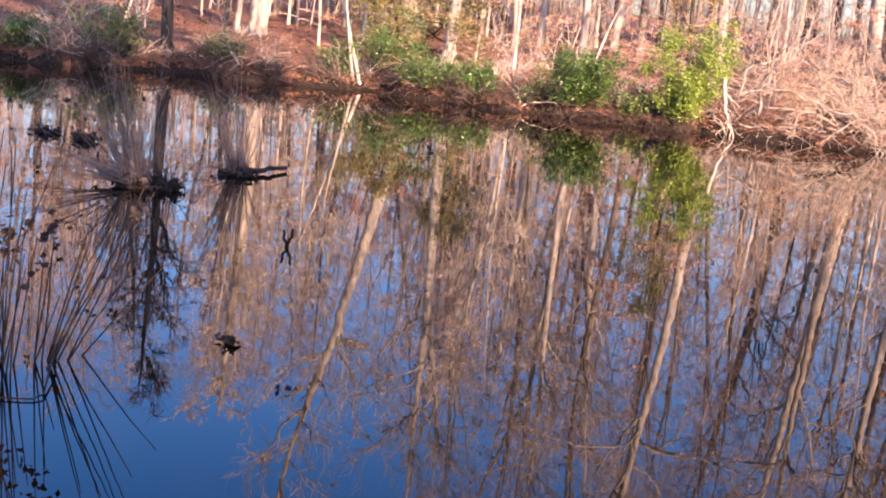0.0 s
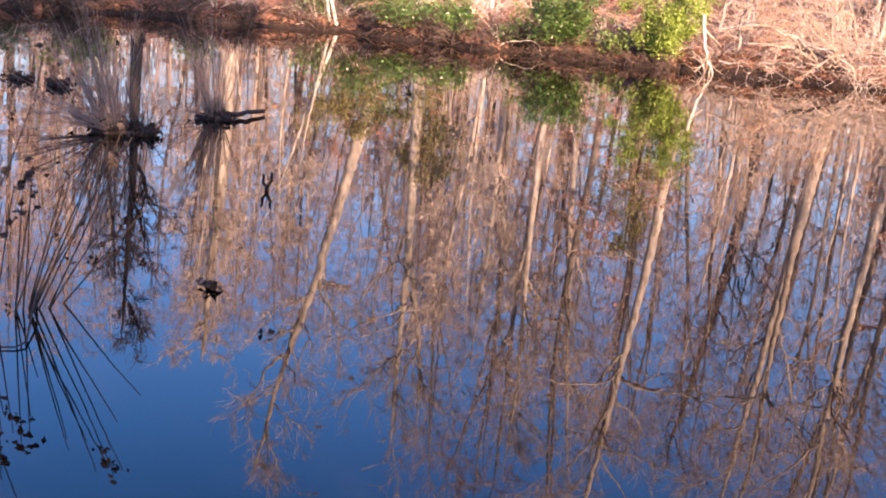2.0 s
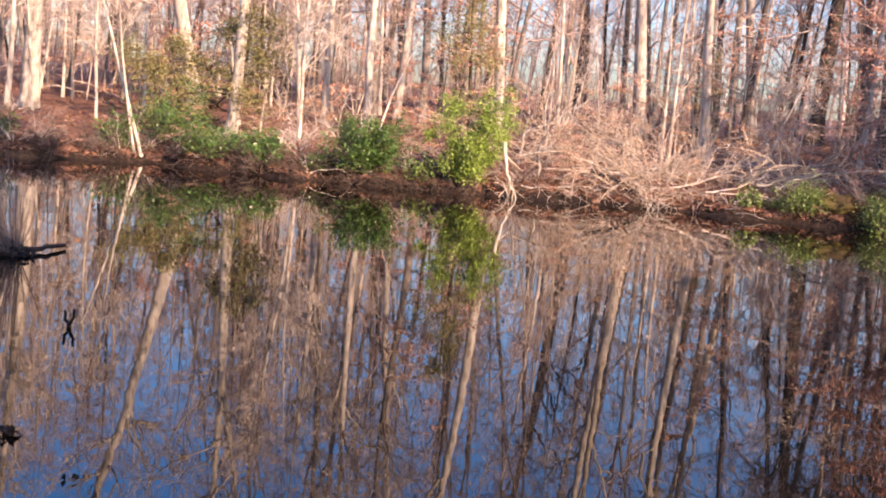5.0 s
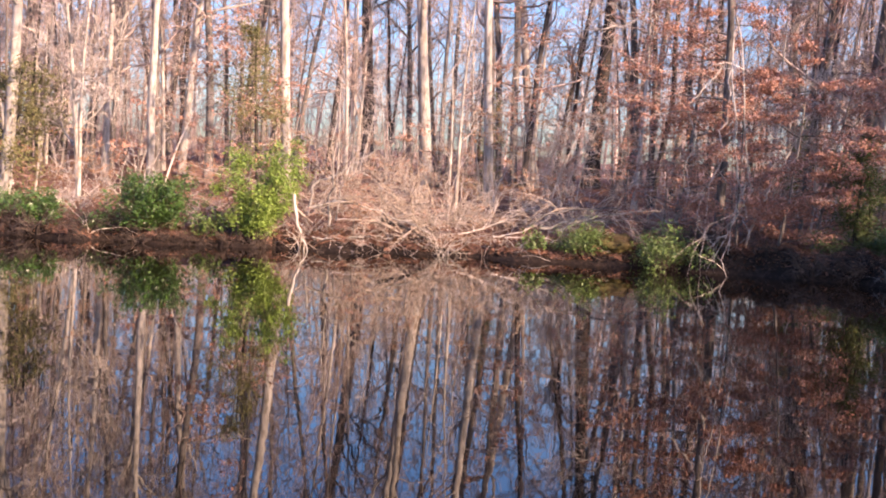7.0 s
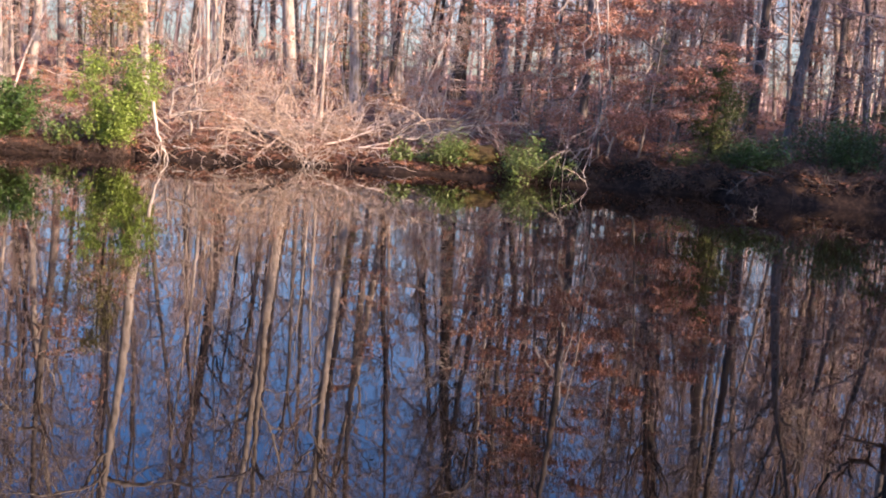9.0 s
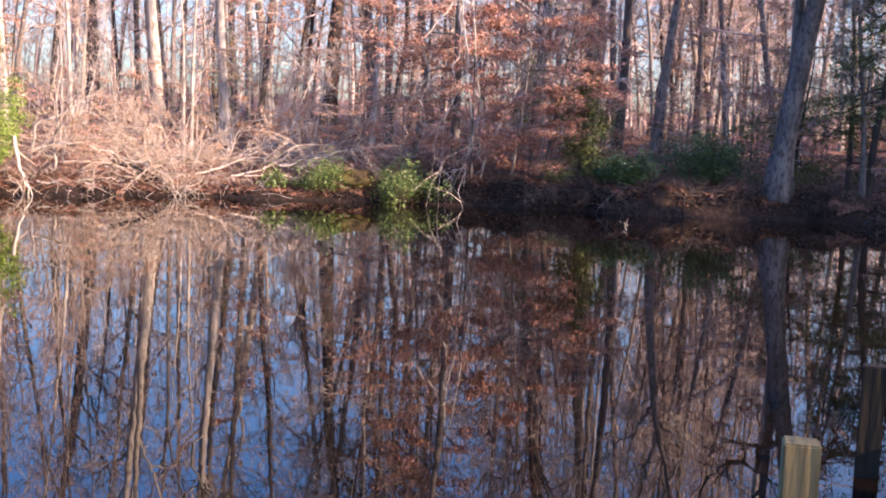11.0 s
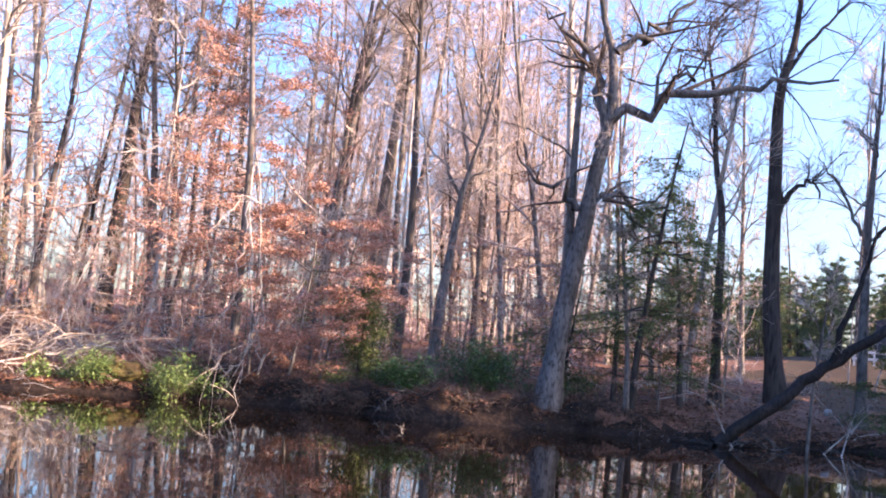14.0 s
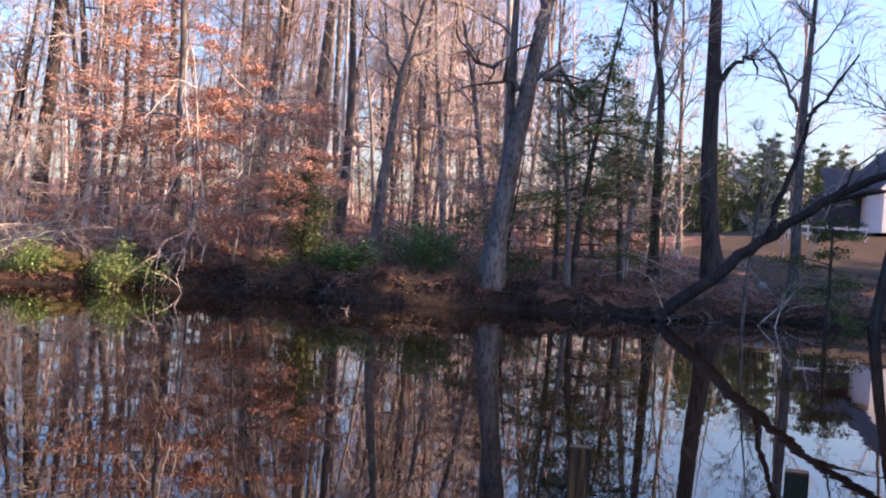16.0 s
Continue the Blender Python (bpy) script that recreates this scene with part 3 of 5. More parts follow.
# beeches: level, tiered sprays that keep their dry leaves
def beech_parts(rng, dia, height, reach, tiers, leaves, leaf, size, low=0.08, lean=(0, 0), apart=False, bark=None):
    way = np.array([lean[0], lean[1], 1.0])
    trunk = path_from(rng, (0, 0, -0.2), way / np.linalg.norm(way), height, 14, 0.03, 0.0)
    big, fine, spots = [], [], []
    for i in range(tiers):
        s = low + (0.97 - low) * (i + rng.uniform(0, 1)) / tiers
        p, w = along(trunk, s)
        a = rng.uniform(0, 2 * math.pi)
        ln = reach * min(1.0, 0.45 + 1.4 * (1 - s)) * rng.uniform(0.5, 1.25)
        lp = path_from(rng, p, (math.cos(a), math.sin(a), rng.uniform(0.0, 0.45) + 0.9 * max(0.0, s - 0.6)), ln, 7, 0.13, -0.03)
        big.append((lp, taper(7, 0.006 + 0.008 * ln, 0.25)))
        for _ in range(int(4 + 5 * ln)):
            q, ww = along(lp, rng.uniform(0.2, 1.0))
            side = np.cross(ww, (0, 0, 1.0)) * rng.choice((-1, 1))
            side = side / (np.linalg.norm(side) + 1e-9) + ww / (np.linalg.norm(ww) + 1e-9) * 0.8 + rng.normal(0, 0.15, 3)
            tp = path_from(rng, q, side / np.linalg.norm(side), ln * rng.uniform(0.2, 0.45), 3, 0.12, -0.03)
            fine.append((tp, np.array([0.006, 0.005, 0.003])))
            spots += [tp[1], tp[2], (tp[1] + tp[2]) / 2]
    spots = np.array(spots)
    keep = rng.uniform(0, 1, len(spots)) < 0.75
    spots = spots[keep]
    c = spots[rng.integers(0, len(spots), leaves)] + rng.normal(0, 1, (leaves, 3)) * (0.12, 0.12, 0.05)
    out = [("trunk", mesh_of("trunk", *skin([(trunk, taper(14, dia / 2, 0.15))], 8), bark or BARK_GREY), "", "")]
    if apart:
        out += [("limb", mesh_of("limb", *skin([b], 5), bark or BARK_GREY), "", "") for b in big]
        out.append(("crown", mesh_of("crown", *skin(fine, 3), TWIG_TAN), "fine twigs", "stuff"))
    else:
        out.append(("crown", mesh_of("crown", *joined([skin(big, 4), skin(fine, 3)]), TWIG_TAN), "thin limbs and twigs", "stuff"))
    out.append(("foliage", mesh_of("foliage", *leaf_faces(rng, c, size, 0.6, 0.35), leaf, False), "dry leaves still hanging", "stuff"))
    return out


for seed, x, y, dia, hgt, reach, tiers, leaves, lean in ((39, 19.3, 28.0, 0.30, 17, 2.3, 64, 28000, (0.02, 0.02)), (41, 23.5, 29.5, 0.16, 9, 2.2, 22, 4500, (0, 0)), (42, 21.0, 33.0, 0.18, 12, 2.2, 26, 4000, (0.04, 0)),
                                                         (43, 19.4, 27.2, 0.09, 5.5, 1.7, 16, 5800, (-0.1, -0.1)), (44, 20.4, 26.6, 0.10, 6.2, 1.9, 18, 7200, (0, -0.15)), (45, 21.6, 26.6, 0.10, 5.5, 1.9, 16, 6200, (0.1, -0.1)), (46, 24.6, 27.4, 0.10, 5.0, 1.8, 14, 2600, (0.1, 0))):
    thing("beech_tree", beech_parts(np.random.default_rng(seed), dia, hgt, reach, tiers, leaves, LEAF_RUST, 0.078, 0.05, lean, True),
          pose(*on_ground(x, y, 0.05)), "beech holding rusty dry leaves over the water", "tree", "leafy beeches")


# ---- evergreens ----
def evergreen_parts(rng, height, width, n_limbs=46, sprays=26, low=0.12, droop=-0.06, mat=None, power=0.7, leaf=0.17, aspect=0.22):
    trunk = path_from(rng, (0, 0, -0.2), (0, 0, 1), height, 14, 0.02, 0)
    big, tips = [], []
    for i in range(n_limbs):
        s = low + (0.98 - low) * (i + rng.uniform(0, 1)) / n_limbs
        p, w = along(trunk, s)
        a = rng.uniform(0, 2 * math.pi)
        ln = width * 0.5 * (1.08 - s) ** power * rng.uniform(0.25, 1.2)
        lp = path_from(rng, p, (math.cos(a), math.sin(a), rng.uniform(-0.1, 0.5)), ln, 6, 0.1, droop)
        big.append((lp, taper(6, 0.012 + 0.012 * ln)))
        for _ in range(int(sprays * (0.4 + 0.6 * ln / (width * 0.5)))):
            q, ww = along(lp, rng.uniform(0.15, 1.0))
            side = np.cross(ww, (0, 0, 1.0))
            side /= np.linalg.norm(side) + 1e-9
            for k in np.linspace(0.1, 1, 5):
                tips.append(q + side * rng.choice((-1, 1)) * k * 0.3 * min(1.0, ln) + rng.normal(0, (0.06, 0.06, 0.09)))
    out = [("trunk", mesh_of("trunk", *skin([(trunk, taper(14, height * 0.013 + 0.03, 0.1))], 8), BARK_DARK), "", "")]
    out.append(("branch_mass", mesh_of("branch_mass", *skin(big, 4), BARK_DARK), "", "stuff"))
    out.append(("foliage", mesh_of("foliage", *leaf_faces(rng, np.array(tips), leaf, aspect, 0.6), mat or NEEDLES, False), "", "stuff"))
    return out


def evergreen(seed, x, y, height, width, label, mat=None, **more):
    return thing("evergreen_tree", evergreen_parts(np.random.default_rng(seed), height, width, mat=mat, **more), pose(*on_ground(x, y, 0.05)), label, "tree", "evergreens among the bare trees")


def hemlock(seed, x, y, height, width, low, label, mat=NEEDLES, leaf=0.12, dense=1.0, puff=0.25):
    """An airy hemlock: uneven level limbs with flat, drooping sprays and wide gaps between."""
    rng = np.random.default_rng(seed)
    trunk = path_from(rng, (0, 0, -0.2), (rng.normal(0, 0.05), rng.normal(0, 0.05), 1), height, 14, 0.025, 0)
    big, tips = [], []
    for _ in range(int(height * 5)):
        s = low + (0.99 - low) * rng.uniform() ** 0.9
        p, w = along(trunk, s)
        a = rng.uniform(0, 2 * math.pi)
        ln = width * 0.5 * min(1.0, 0.25 + 2.2 * (1 - s)) * rng.uniform(0.35, 1.35)
        lp = path_from(rng, p, (math.cos(a), math.sin(a), rng.uniform(-0.1, 0.3)), ln, 7, 0.12, -0.07)
        big.append((lp, taper(7, 0.008 + 0.009 * ln)))
        for _ in range(int((9 + 9 * ln) * dense)):
            q, ww = along(lp, rng.uniform(0.3, 1.0))
            way = side_way(rng, ww, 0.9) * (1, 1, puff)
            for k in rng.uniform(0, 0.6, 8):
                tips.append(q + way * k * min(1.2, ln) + rng.normal(0, 0.05 + 0.1 * (puff - 0.25), 3) - (0, 0, 0.12 * k))
    parts = [("trunk", mesh_of("trunk", *skin([(trunk, taper(14, height * 0.011 + 0.03, 0.15))], 8), BARK_DARK), "", ""),
             ("branch_mass", mesh_of("branch_mass", *skin(big, 4), BARK_DARK), "", "stuff"),
             ("foliage", mesh_of("foliage", *leaf_faces(rng, np.array(tips), leaf, 0.28, 0.5), mat, False), "", "stuff")]
    return thing("evergreen_tree", parts, pose(*on_ground(x, y, 0.05)), label, "tree", "evergreens among the bare trees")


hemlock(301, 28.6, 20.0, 9.2, 4.4, 0.15, "airy olive-green hemlock among bare trunks", puff=0.5)
hemlock(302, 29.9, 21.6, 6.8, 4.2, 0.1, "airy olive-green hemlock among bare trunks", puff=0.5)
hemlock(311, 31.4, 20.0, 7.5, 3.4, 0.2, "airy olive-green hemlock among bare trunks", puff=0.5)
hemlock(312, 28.4, 22.6, 4.4, 3.6, 0.05, "low spreading green hemlock in shade", puff=0.5)
hemlock(313, 36.4, 24.5, 8.0, 4.0, 0.15, "airy olive-green hemlock among bare trunks", puff=0.5)
hemlock(314, 35.5, 14.6, 3.6, 3.0, 0.05, "thin green young hemlock near a fallen trunk")
hemlock(303, 22.3, 25.6, 3.6, 1.7, 0.03, "narrow dark green young hemlock on the bank", dense=2.4, puff=1.3)
hemlock(315, 22.5, 25.3, 2.4, 1.7, 0.03, "narrow dark green young hemlock on the bank", dense=2.4, puff=1.3)
hemlock(304, 34.0, 13.9, 4.4, 3.2, 0.08, "thin green young hemlock near a fallen trunk")
hemlock(305, -0.9, 36.9, 4.4, 4.2, 0.05, "olive-green young cedar on the leafy bank", CEDAR, 0.15, 1.5, 1.2)
hemlock(316, -2.3, 37.4, 3.4, 3.4, 0.05, "olive-green young cedar on the leafy bank", CEDAR, 0.15, 1.5, 1.2)
hemlock(306, 7.4, 38.0, 6.3, 2.6, 0.3, "airy olive slender cedar beside a pale trunk", CEDAR, 0.13, 1.0, 1.2)
evergreen(307, 19.0, 46.0, 5.0, 3.0, "olive young cedar among bare trees", CEDAR, n_limbs=50, sprays=7)
evergreen(308, 33.0, 42.0, 4.5, 2.4, "dark green young evergreen in the woods")
far_pine = evergreen_parts(np.random.default_rng(309), 11.0, 6.0, n_limbs=40, sprays=15, leaf=0.5, power=0.6, low=0.02, mat=PINE_FAR, aspect=0.22)
rng = np.random.default_rng(310)
first = None
for i in range(80):
    az = rng.uniform(55, 77)
    x, y = polar(az, rng.uniform(84, 112))
    if az > 71 and math.hypot(x, y) < 97:
        continue
    m = pose(*on_ground(x, y), 0, 0, rng.uniform(0, 360)) @ Matrix.Scale(rng.uniform(0.5, 0.75), 4)
    if first is None:
        first = thing("pine_tree", far_pine, m, "green pine at the edge of open ground", "tree", "pines round the pond")
    else:
        copy_thing(first, m).matrix_basis = m


# ---- shrubs ----
def leafy_shrub(seed, x, y, w, h, leaf, leaves, label, size=0.11):
    rng = np.random.default_rng(seed)
    stems, tips = [], []
    for _ in range(int(14 + w * 6)):
        a, o = rng.uniform(0, 2 * math.pi), rng.uniform(0, 0.25) * w
        lean = rng.uniform(0.1, 0.9) * min(1.0, 1.1 * w / h)
        st = path_from(rng, (math.cos(a) * o, math.sin(a) * o, -0.1), (math.cos(a) * lean, math.sin(a) * lean, 1), h * rng.uniform(0.5, 1.05), 6, 0.16, 0.0)
        stems.append((st, taper(6, 0.014, 0.3)))
        for _ in range(10):
            p, ww = along(st, rng.uniform(0.2, 1.0))
            tw = path_from(rng, p, side_way(rng, ww, 0.9), w * rng.uniform(0.12, 0.3), 6, 0.2, 0.02)
            stems.append((tw, taper(6, 0.006, 0.3)))
            tips += [tw[k] for k in (2, 3, 4, 5, 5)]
    tips = np.array(tips)
    c = tips[rng.integers(0, len(tips), leaves)] + rng.normal(0, 0.09, (leaves, 3))
    c[:, 2] = np.abs(c[:, 2])
    parts = [("stem_mass", mesh_of("stem_mass", *skin(stems, 4), TWIG_DARK), "", "stuff"), ("foliage", mesh_of("foliage", *leaf_faces(rng, c, size, 0.5, 0.45), leaf, False), "", "stuff")]
    return thing("shrub", parts, pose(*on_ground(x, y, 0.02)), label, "shrub", "evergreen shrubs of the bank")


leafy_shrub(401, 3.1, 30.1, 1.9, 1.6, LEAF_LAUREL, 8000, "deep green broad-leaved shrub at the water's edge", 0.085)
leafy_shrub(402, 5.75, 29.4, 1.25, 3.4, LEAF_HOLLY, 14000, "tall bright yellow-green shrub at the water's edge", 0.08)
leafy_shrub(403, 0.3, 30.6, 0.9, 0.9, LEAF_LAUREL, 800, "low deep green shrub on the bank")
leafy_shrub(404, -3.8, 32.2, 1.0, 1.1, LEAF_LAUREL, 1000, "low dark green shrub beside leaning saplings")
leafy_shrub(405, 14.9, 28.1, 1.5, 1.0, LEAF_GREEN, 2600, "low green shrub hanging over the water", 0.08)
leafy_shrub(406, 16.9, 27.0, 2.1, 1.3, LEAF_GREEN, 4600, "rounded green shrub hanging over the water", 0.08)
leafy_shrub(407, 13.6, 28.7, 0.8, 0.6, LEAF_GREEN, 450, "small yellow-green shrub at the waterline")
leafy_shrub(408, -9.7, 30.6, 1.8, 1.6, LEAF_GREEN, 1700, "green shrub on the leafy bank")
leafy_shrub(409, -11.4, 28.9, 1.5, 1.0, LEAF_LAUREL, 1300, "dark green low shrub over the water")
leafy_shrub(410, 22.7, 24.0, 1.6, 1.1, LEAF_LAUREL, 2200, "dark green low shrub in shade")
leafy_shrub(411, 25.6, 23.6, 3.0, 1.9, LEAF_LAUREL, 6500, "dark green broad shrub behind a big oak", 0.09)
leafy_shrub(412, 1.7, 30.3, 0.7, 0.6, LEAF_LAUREL, 400, "low deep green shrub on the bank")
leafy_shrub(413, 4.5, 29.9, 0.8, 0.7, LEAF_GREEN, 500, "small green shrub at the waterline")
leafy_shrub(415, -1.2, 31.3, 1.6, 1.0, LEAF_LAUREL, 2600, "dark green low shrub over the water", 0.085)
leafy_shrub(416, 0.2, 31.3, 1.3, 0.9, LEAF_LAUREL, 2200, "dark green low shrub over the water", 0.085)
leafy_shrub(417, -2.2, 32.8, 1.8, 1.8, LEAF_LAUREL, 3600, "dark green shrub under pale trees", 0.085)
leafy_shrub(414, -7.0, 31.5, 1.0, 0.9, LEAF_GREEN, 800, "green shrub on the leafy bank")


def bare_shrub_parts(rng, height, width, stems, subs=5, twigs=4, mat=None):
    big = []
    for _ in range(stems):
        a = rng.uniform(0, 2 * math.pi)
        lean = rng.uniform(0.25, 1.7) * width / height
        big.append((path_from(rng, (math.cos(a) * 0.12, math.sin(a) * 0.12, -0.1), (math.cos(a) * lean, math.sin(a) * lean, 1), height * rng.uniform(0.6, 1.25), 8, 0.24, -0.07), taper(8, rng.uniform(0.01, 0.032), 0.25)))
    mid, fine = crown_on(rng, big, subs, twigs, -0.01, 2, 0.9)
    return [("stem_mass", mesh_of("stem_mass", *joined([skin(big, 5), skin(mid, 3), skin(fine, 3)]), mat or TWIG_TAN), "", "stuff")]


thing("shrub", bare_shrub_parts(np.random.default_rng(451), 3.4, 2.4, 9, 9, 7), pose(*on_ground(17.3, 33.9)), "pale many-stemmed bare shrub on the bank", "shrub")
thing("stump", bare_shrub_parts(np.random.default_rng(452), 1.35, 0.55, 9, 1, 1, BARK_PALE), pose(*on_ground(10.95, 29.0)), "pale many-stemmed stump at the waterline", "stump")
thing("stump", bare_shrub_parts(np.random.default_rng(453), 1.0, 0.9, 4, 2, 2, BARK_PALE), pose(*on_ground(6.9, 29.3)), "pale leaning stem at the waterline", "stump")

bare_kinds = [bare_shrub_parts(np.random.default_rng(460 + i), h, w, n, 4, 2) for i, (h, w, n) in enumerate(((2.2, 2.6, 7), (1.5, 2.2, 8), (2.8, 2.4, 6), (1.0, 1.8, 9)))]
bare_first = {}
rng = np.random.default_rng(470)


def put_bare(x, y, scale):
    if not dry(x, y, 0.15):
        return
    k = int(rng.integers(0, 4))
    m = pose(*on_ground(x, y), rng.normal(0, 6), rng.normal(0, 6), rng.uniform(0, 360)) @ Matrix.Scale(scale, 4)
    if k in bare_first:
        copy_thing(bare_first[k], m).matrix_basis = m
    else:
        bare_first[k] = thing("brush", bare_kinds[k], m, "tangled tan leafless brush on the bank", "brush", "leafless brush of the bank")
        bare_first[k].matrix_basis = m


for _ in range(9):
    az = rng.uniform(13.5, 27.5)
    put_bare(*polar(az, 32.5 + rng.uniform(0.3, 9)), rng.uniform(0.6, 1.2))
for _ in range(28):
    az = rng.uniform(-26, 21)
    put_bare(*polar(az, 32.3 + rng.uniform(0.2, 24)), rng.uniform(0.5, 1.1))
for _ in range(10):
    put_bare(*polar(rng.uniform(-3, 11.5), 31.5 + rng.uniform(0, 6)), rng.uniform(0.4, 0.8))
for _ in range(12):
    az = rng.uniform(30, 66)
    put_bare(*polar(az, 38 + rng.uniform(0.2, 24)), rng.uniform(0.5, 0.9))

for _ in range(46):
    az = rng.uniform(-25, 27)
    a, e = radians(az), 31.5
    for _ in range(12):
        e -= float(beyond_shore(e * math.sin(a), e * math.cos(a)))
    put_bare(*polar(az, e + rng.uniform(0.2, 1.2)), rng.uniform(0.3, 0.6))

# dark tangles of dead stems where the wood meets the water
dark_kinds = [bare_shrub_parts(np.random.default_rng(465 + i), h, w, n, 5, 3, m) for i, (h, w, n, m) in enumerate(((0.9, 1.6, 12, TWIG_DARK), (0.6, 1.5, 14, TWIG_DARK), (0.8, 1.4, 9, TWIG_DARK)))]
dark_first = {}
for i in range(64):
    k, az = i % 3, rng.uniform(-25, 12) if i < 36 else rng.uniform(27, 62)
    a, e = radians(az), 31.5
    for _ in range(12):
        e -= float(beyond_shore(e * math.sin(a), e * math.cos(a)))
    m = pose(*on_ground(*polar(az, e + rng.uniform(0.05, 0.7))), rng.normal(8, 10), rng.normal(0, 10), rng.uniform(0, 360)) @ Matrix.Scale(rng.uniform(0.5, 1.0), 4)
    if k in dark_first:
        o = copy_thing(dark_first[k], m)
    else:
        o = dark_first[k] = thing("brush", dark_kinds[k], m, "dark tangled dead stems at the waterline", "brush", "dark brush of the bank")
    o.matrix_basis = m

# arching stems and fallen tops tangled along the sunny bank
rng = np.random.default_rng(471)
for _ in range(9):
    az = rng.uniform(13.0, 28.5)
    x, y = polar(az, 31.6 + rng.uniform(0.2, 3.5))
    if not dry(x, y, 0.4):
        continue
    stems = []
    for _ in range(9):
        a = rng.choice((0, math.pi)) + rng.normal(0, 0.7)
        stems.append((path_from(rng, (rng.normal(0, 0.5), rng.normal(0, 0.3), 0.0), (math.cos(a) * 0.8, math.sin(a) * 0.8, rng.uniform(0.3, 1.5)), rng.uniform(1.6, 3.8), 9, 0.13, -0.15), taper(9, rng.uniform(0.010, 0.024), 0.3)))
    for line, _ in stems:
        line[:, 2] = np.maximum(line[:, 2], 0.02 + 0.05 * rng.uniform(0, 1, len(line)))
    mid, fine = crown_on(rng, stems, 6, 3, -0.03, 3, 1.0)
    thing("brush", [("stem_mass", mesh_of("stem_mass", *joined([skin(stems, 6), skin(mid, 4), skin(fine, 3)]), TWIG_BLEACHED), "", "stuff")], pose(*on_ground(x, y)), "arching pale stems tangled on the sunny bank", "brush", "leafless brush of the bank")

# slender bare saplings
thin_kinds = [tree_parts(np.random.default_rng(490 + i), dia, h, (lx, 0), BARK_PALE, TWIG_TAN, clear=0.25, limbs=11, subs=4, twigs=4, reach=0.28, apart=False, twig_pts=2, curve=0.035) for i, (dia, h, lx) in enumerate(((0.09, 6, 0.1), (0.12, 8, -0.08), (0.07, 5, 0.2)))]
thin_first = {}
for _ in range(46):
    k = int(rng.integers(0, 3))
    az = rng.uniform(-22, 30) if rng.uniform() < 0.65 else rng.uniform(30, 70)
    m = pose(*on_ground(*polar(az, (34.0 if az < 50 else 38.5) + rng.uniform(0, 18)), 0.02), rng.normal(0, 4), rng.normal(0, 4), rng.uniform(0, 360)) @ Matrix.Scale(rng.uniform(0.75, 1.2), 4)
    if k in thin_first:
        o = copy_thing(thin_first[k], m)
    else:
        o = thin_first[k] = thing("sapling", thin_kinds[k], m, "slender pale bare sapling on the leafy bank", "sapling", "bare saplings")
    o.matrix_basis = m

# leafy beech saplings of the understory
sap_kinds = [beech_parts(np.random.default_rng(480 + i), 0.06, h, r, n, lv, lf, 0.09)
             for i, (h, r, n, lf, lv) in enumerate(((3.5, 1.5, 9, LEAF_RUST, 650), (5.0, 1.8, 12, LEAF_TAN, 800), (2.4, 1.2, 8, LEAF_RUST, 450), (6.5, 2.0, 14, LEAF_RUST, 950)))]
sap_first = {}


def put_sapling(x, y, scale, k):
    if not dry(x, y) or y < 36 and -0.1 < x / y < 0.0:
        return
    m = pose(*on_ground(x, y, 0.02), 0, 0, rng.uniform(0, 360)) @ Matrix.Scale(scale, 4)
    if k in sap_first:
        copy_thing(sap_first[k], m).matrix_basis = m
    else:
        sap_first[k] = thing("beech_sapling", sap_kinds[k], m, "young beech with rusty dry leaves in the woods", "sapling", "young beeches")
        sap_first[k].matrix_basis = m


for _ in range(60):
    put_sapling(*polar(rng.uniform(30, 58), 33.5 + rng.uniform(0.5, 26)), rng.uniform(0.7, 1.2), int(rng.integers(0, 4)))
for _ in range(46):
    put_sapling(*polar(rng.uniform(-24, 30), 34.5 + rng.uniform(0.5, 26)), rng.uniform(0.7, 1.5), int(rng.integers(0, 4)))

for _ in range(16):
    put_sapling(*polar(rng.uniform(-3, 11.5), 31.5 + rng.uniform(0, 6)), rng.uniform(0.25, 0.5), (1, 2)[int(rng.integers(0, 2))])
for _ in range(7):
    put_sapling(*polar(rng.uniform(15.5, 26), 33.5 + rng.uniform(0, 4)), rng.uniform(0.35, 0.6), 1)
for _ in range(26):
    az = rng.uniform(-25, 39)
    a, e = radians(az), 31.5
    for _ in range(12):
        e -= float(beyond_shore(e * math.sin(a), e * math.cos(a)))
    x, y = polar(az, e + rng.uniform(0.15, 0.9))
    m = pose(*on_ground(x, y, 0.02), rng.normal(8, 10), rng.normal(0, 10), rng.uniform(0, 360)) @ Matrix.Scale(rng.uniform(0.2, 0.36), 4)
    copy_thing(sap_first[int(rng.integers(0, 4))], m).matrix_basis = m

# ---- fallen trunk, dead branches and roots ----
def wood_line(points, r0, n=16, wander=0.05, seed=0, last=0.25):
    rng = np.random.default_rng(seed)
    p = np.array(points, float)
    s = np.linspace(0, len(p) - 1, n)
    q = np.stack([np.interp(s, np.arange(len(p)), p[:, k]) for k in range(3)], -1)
    q[1:-1] += rng.normal(0, wander, (n - 2, 3))
    return q, taper(n, r0, last)


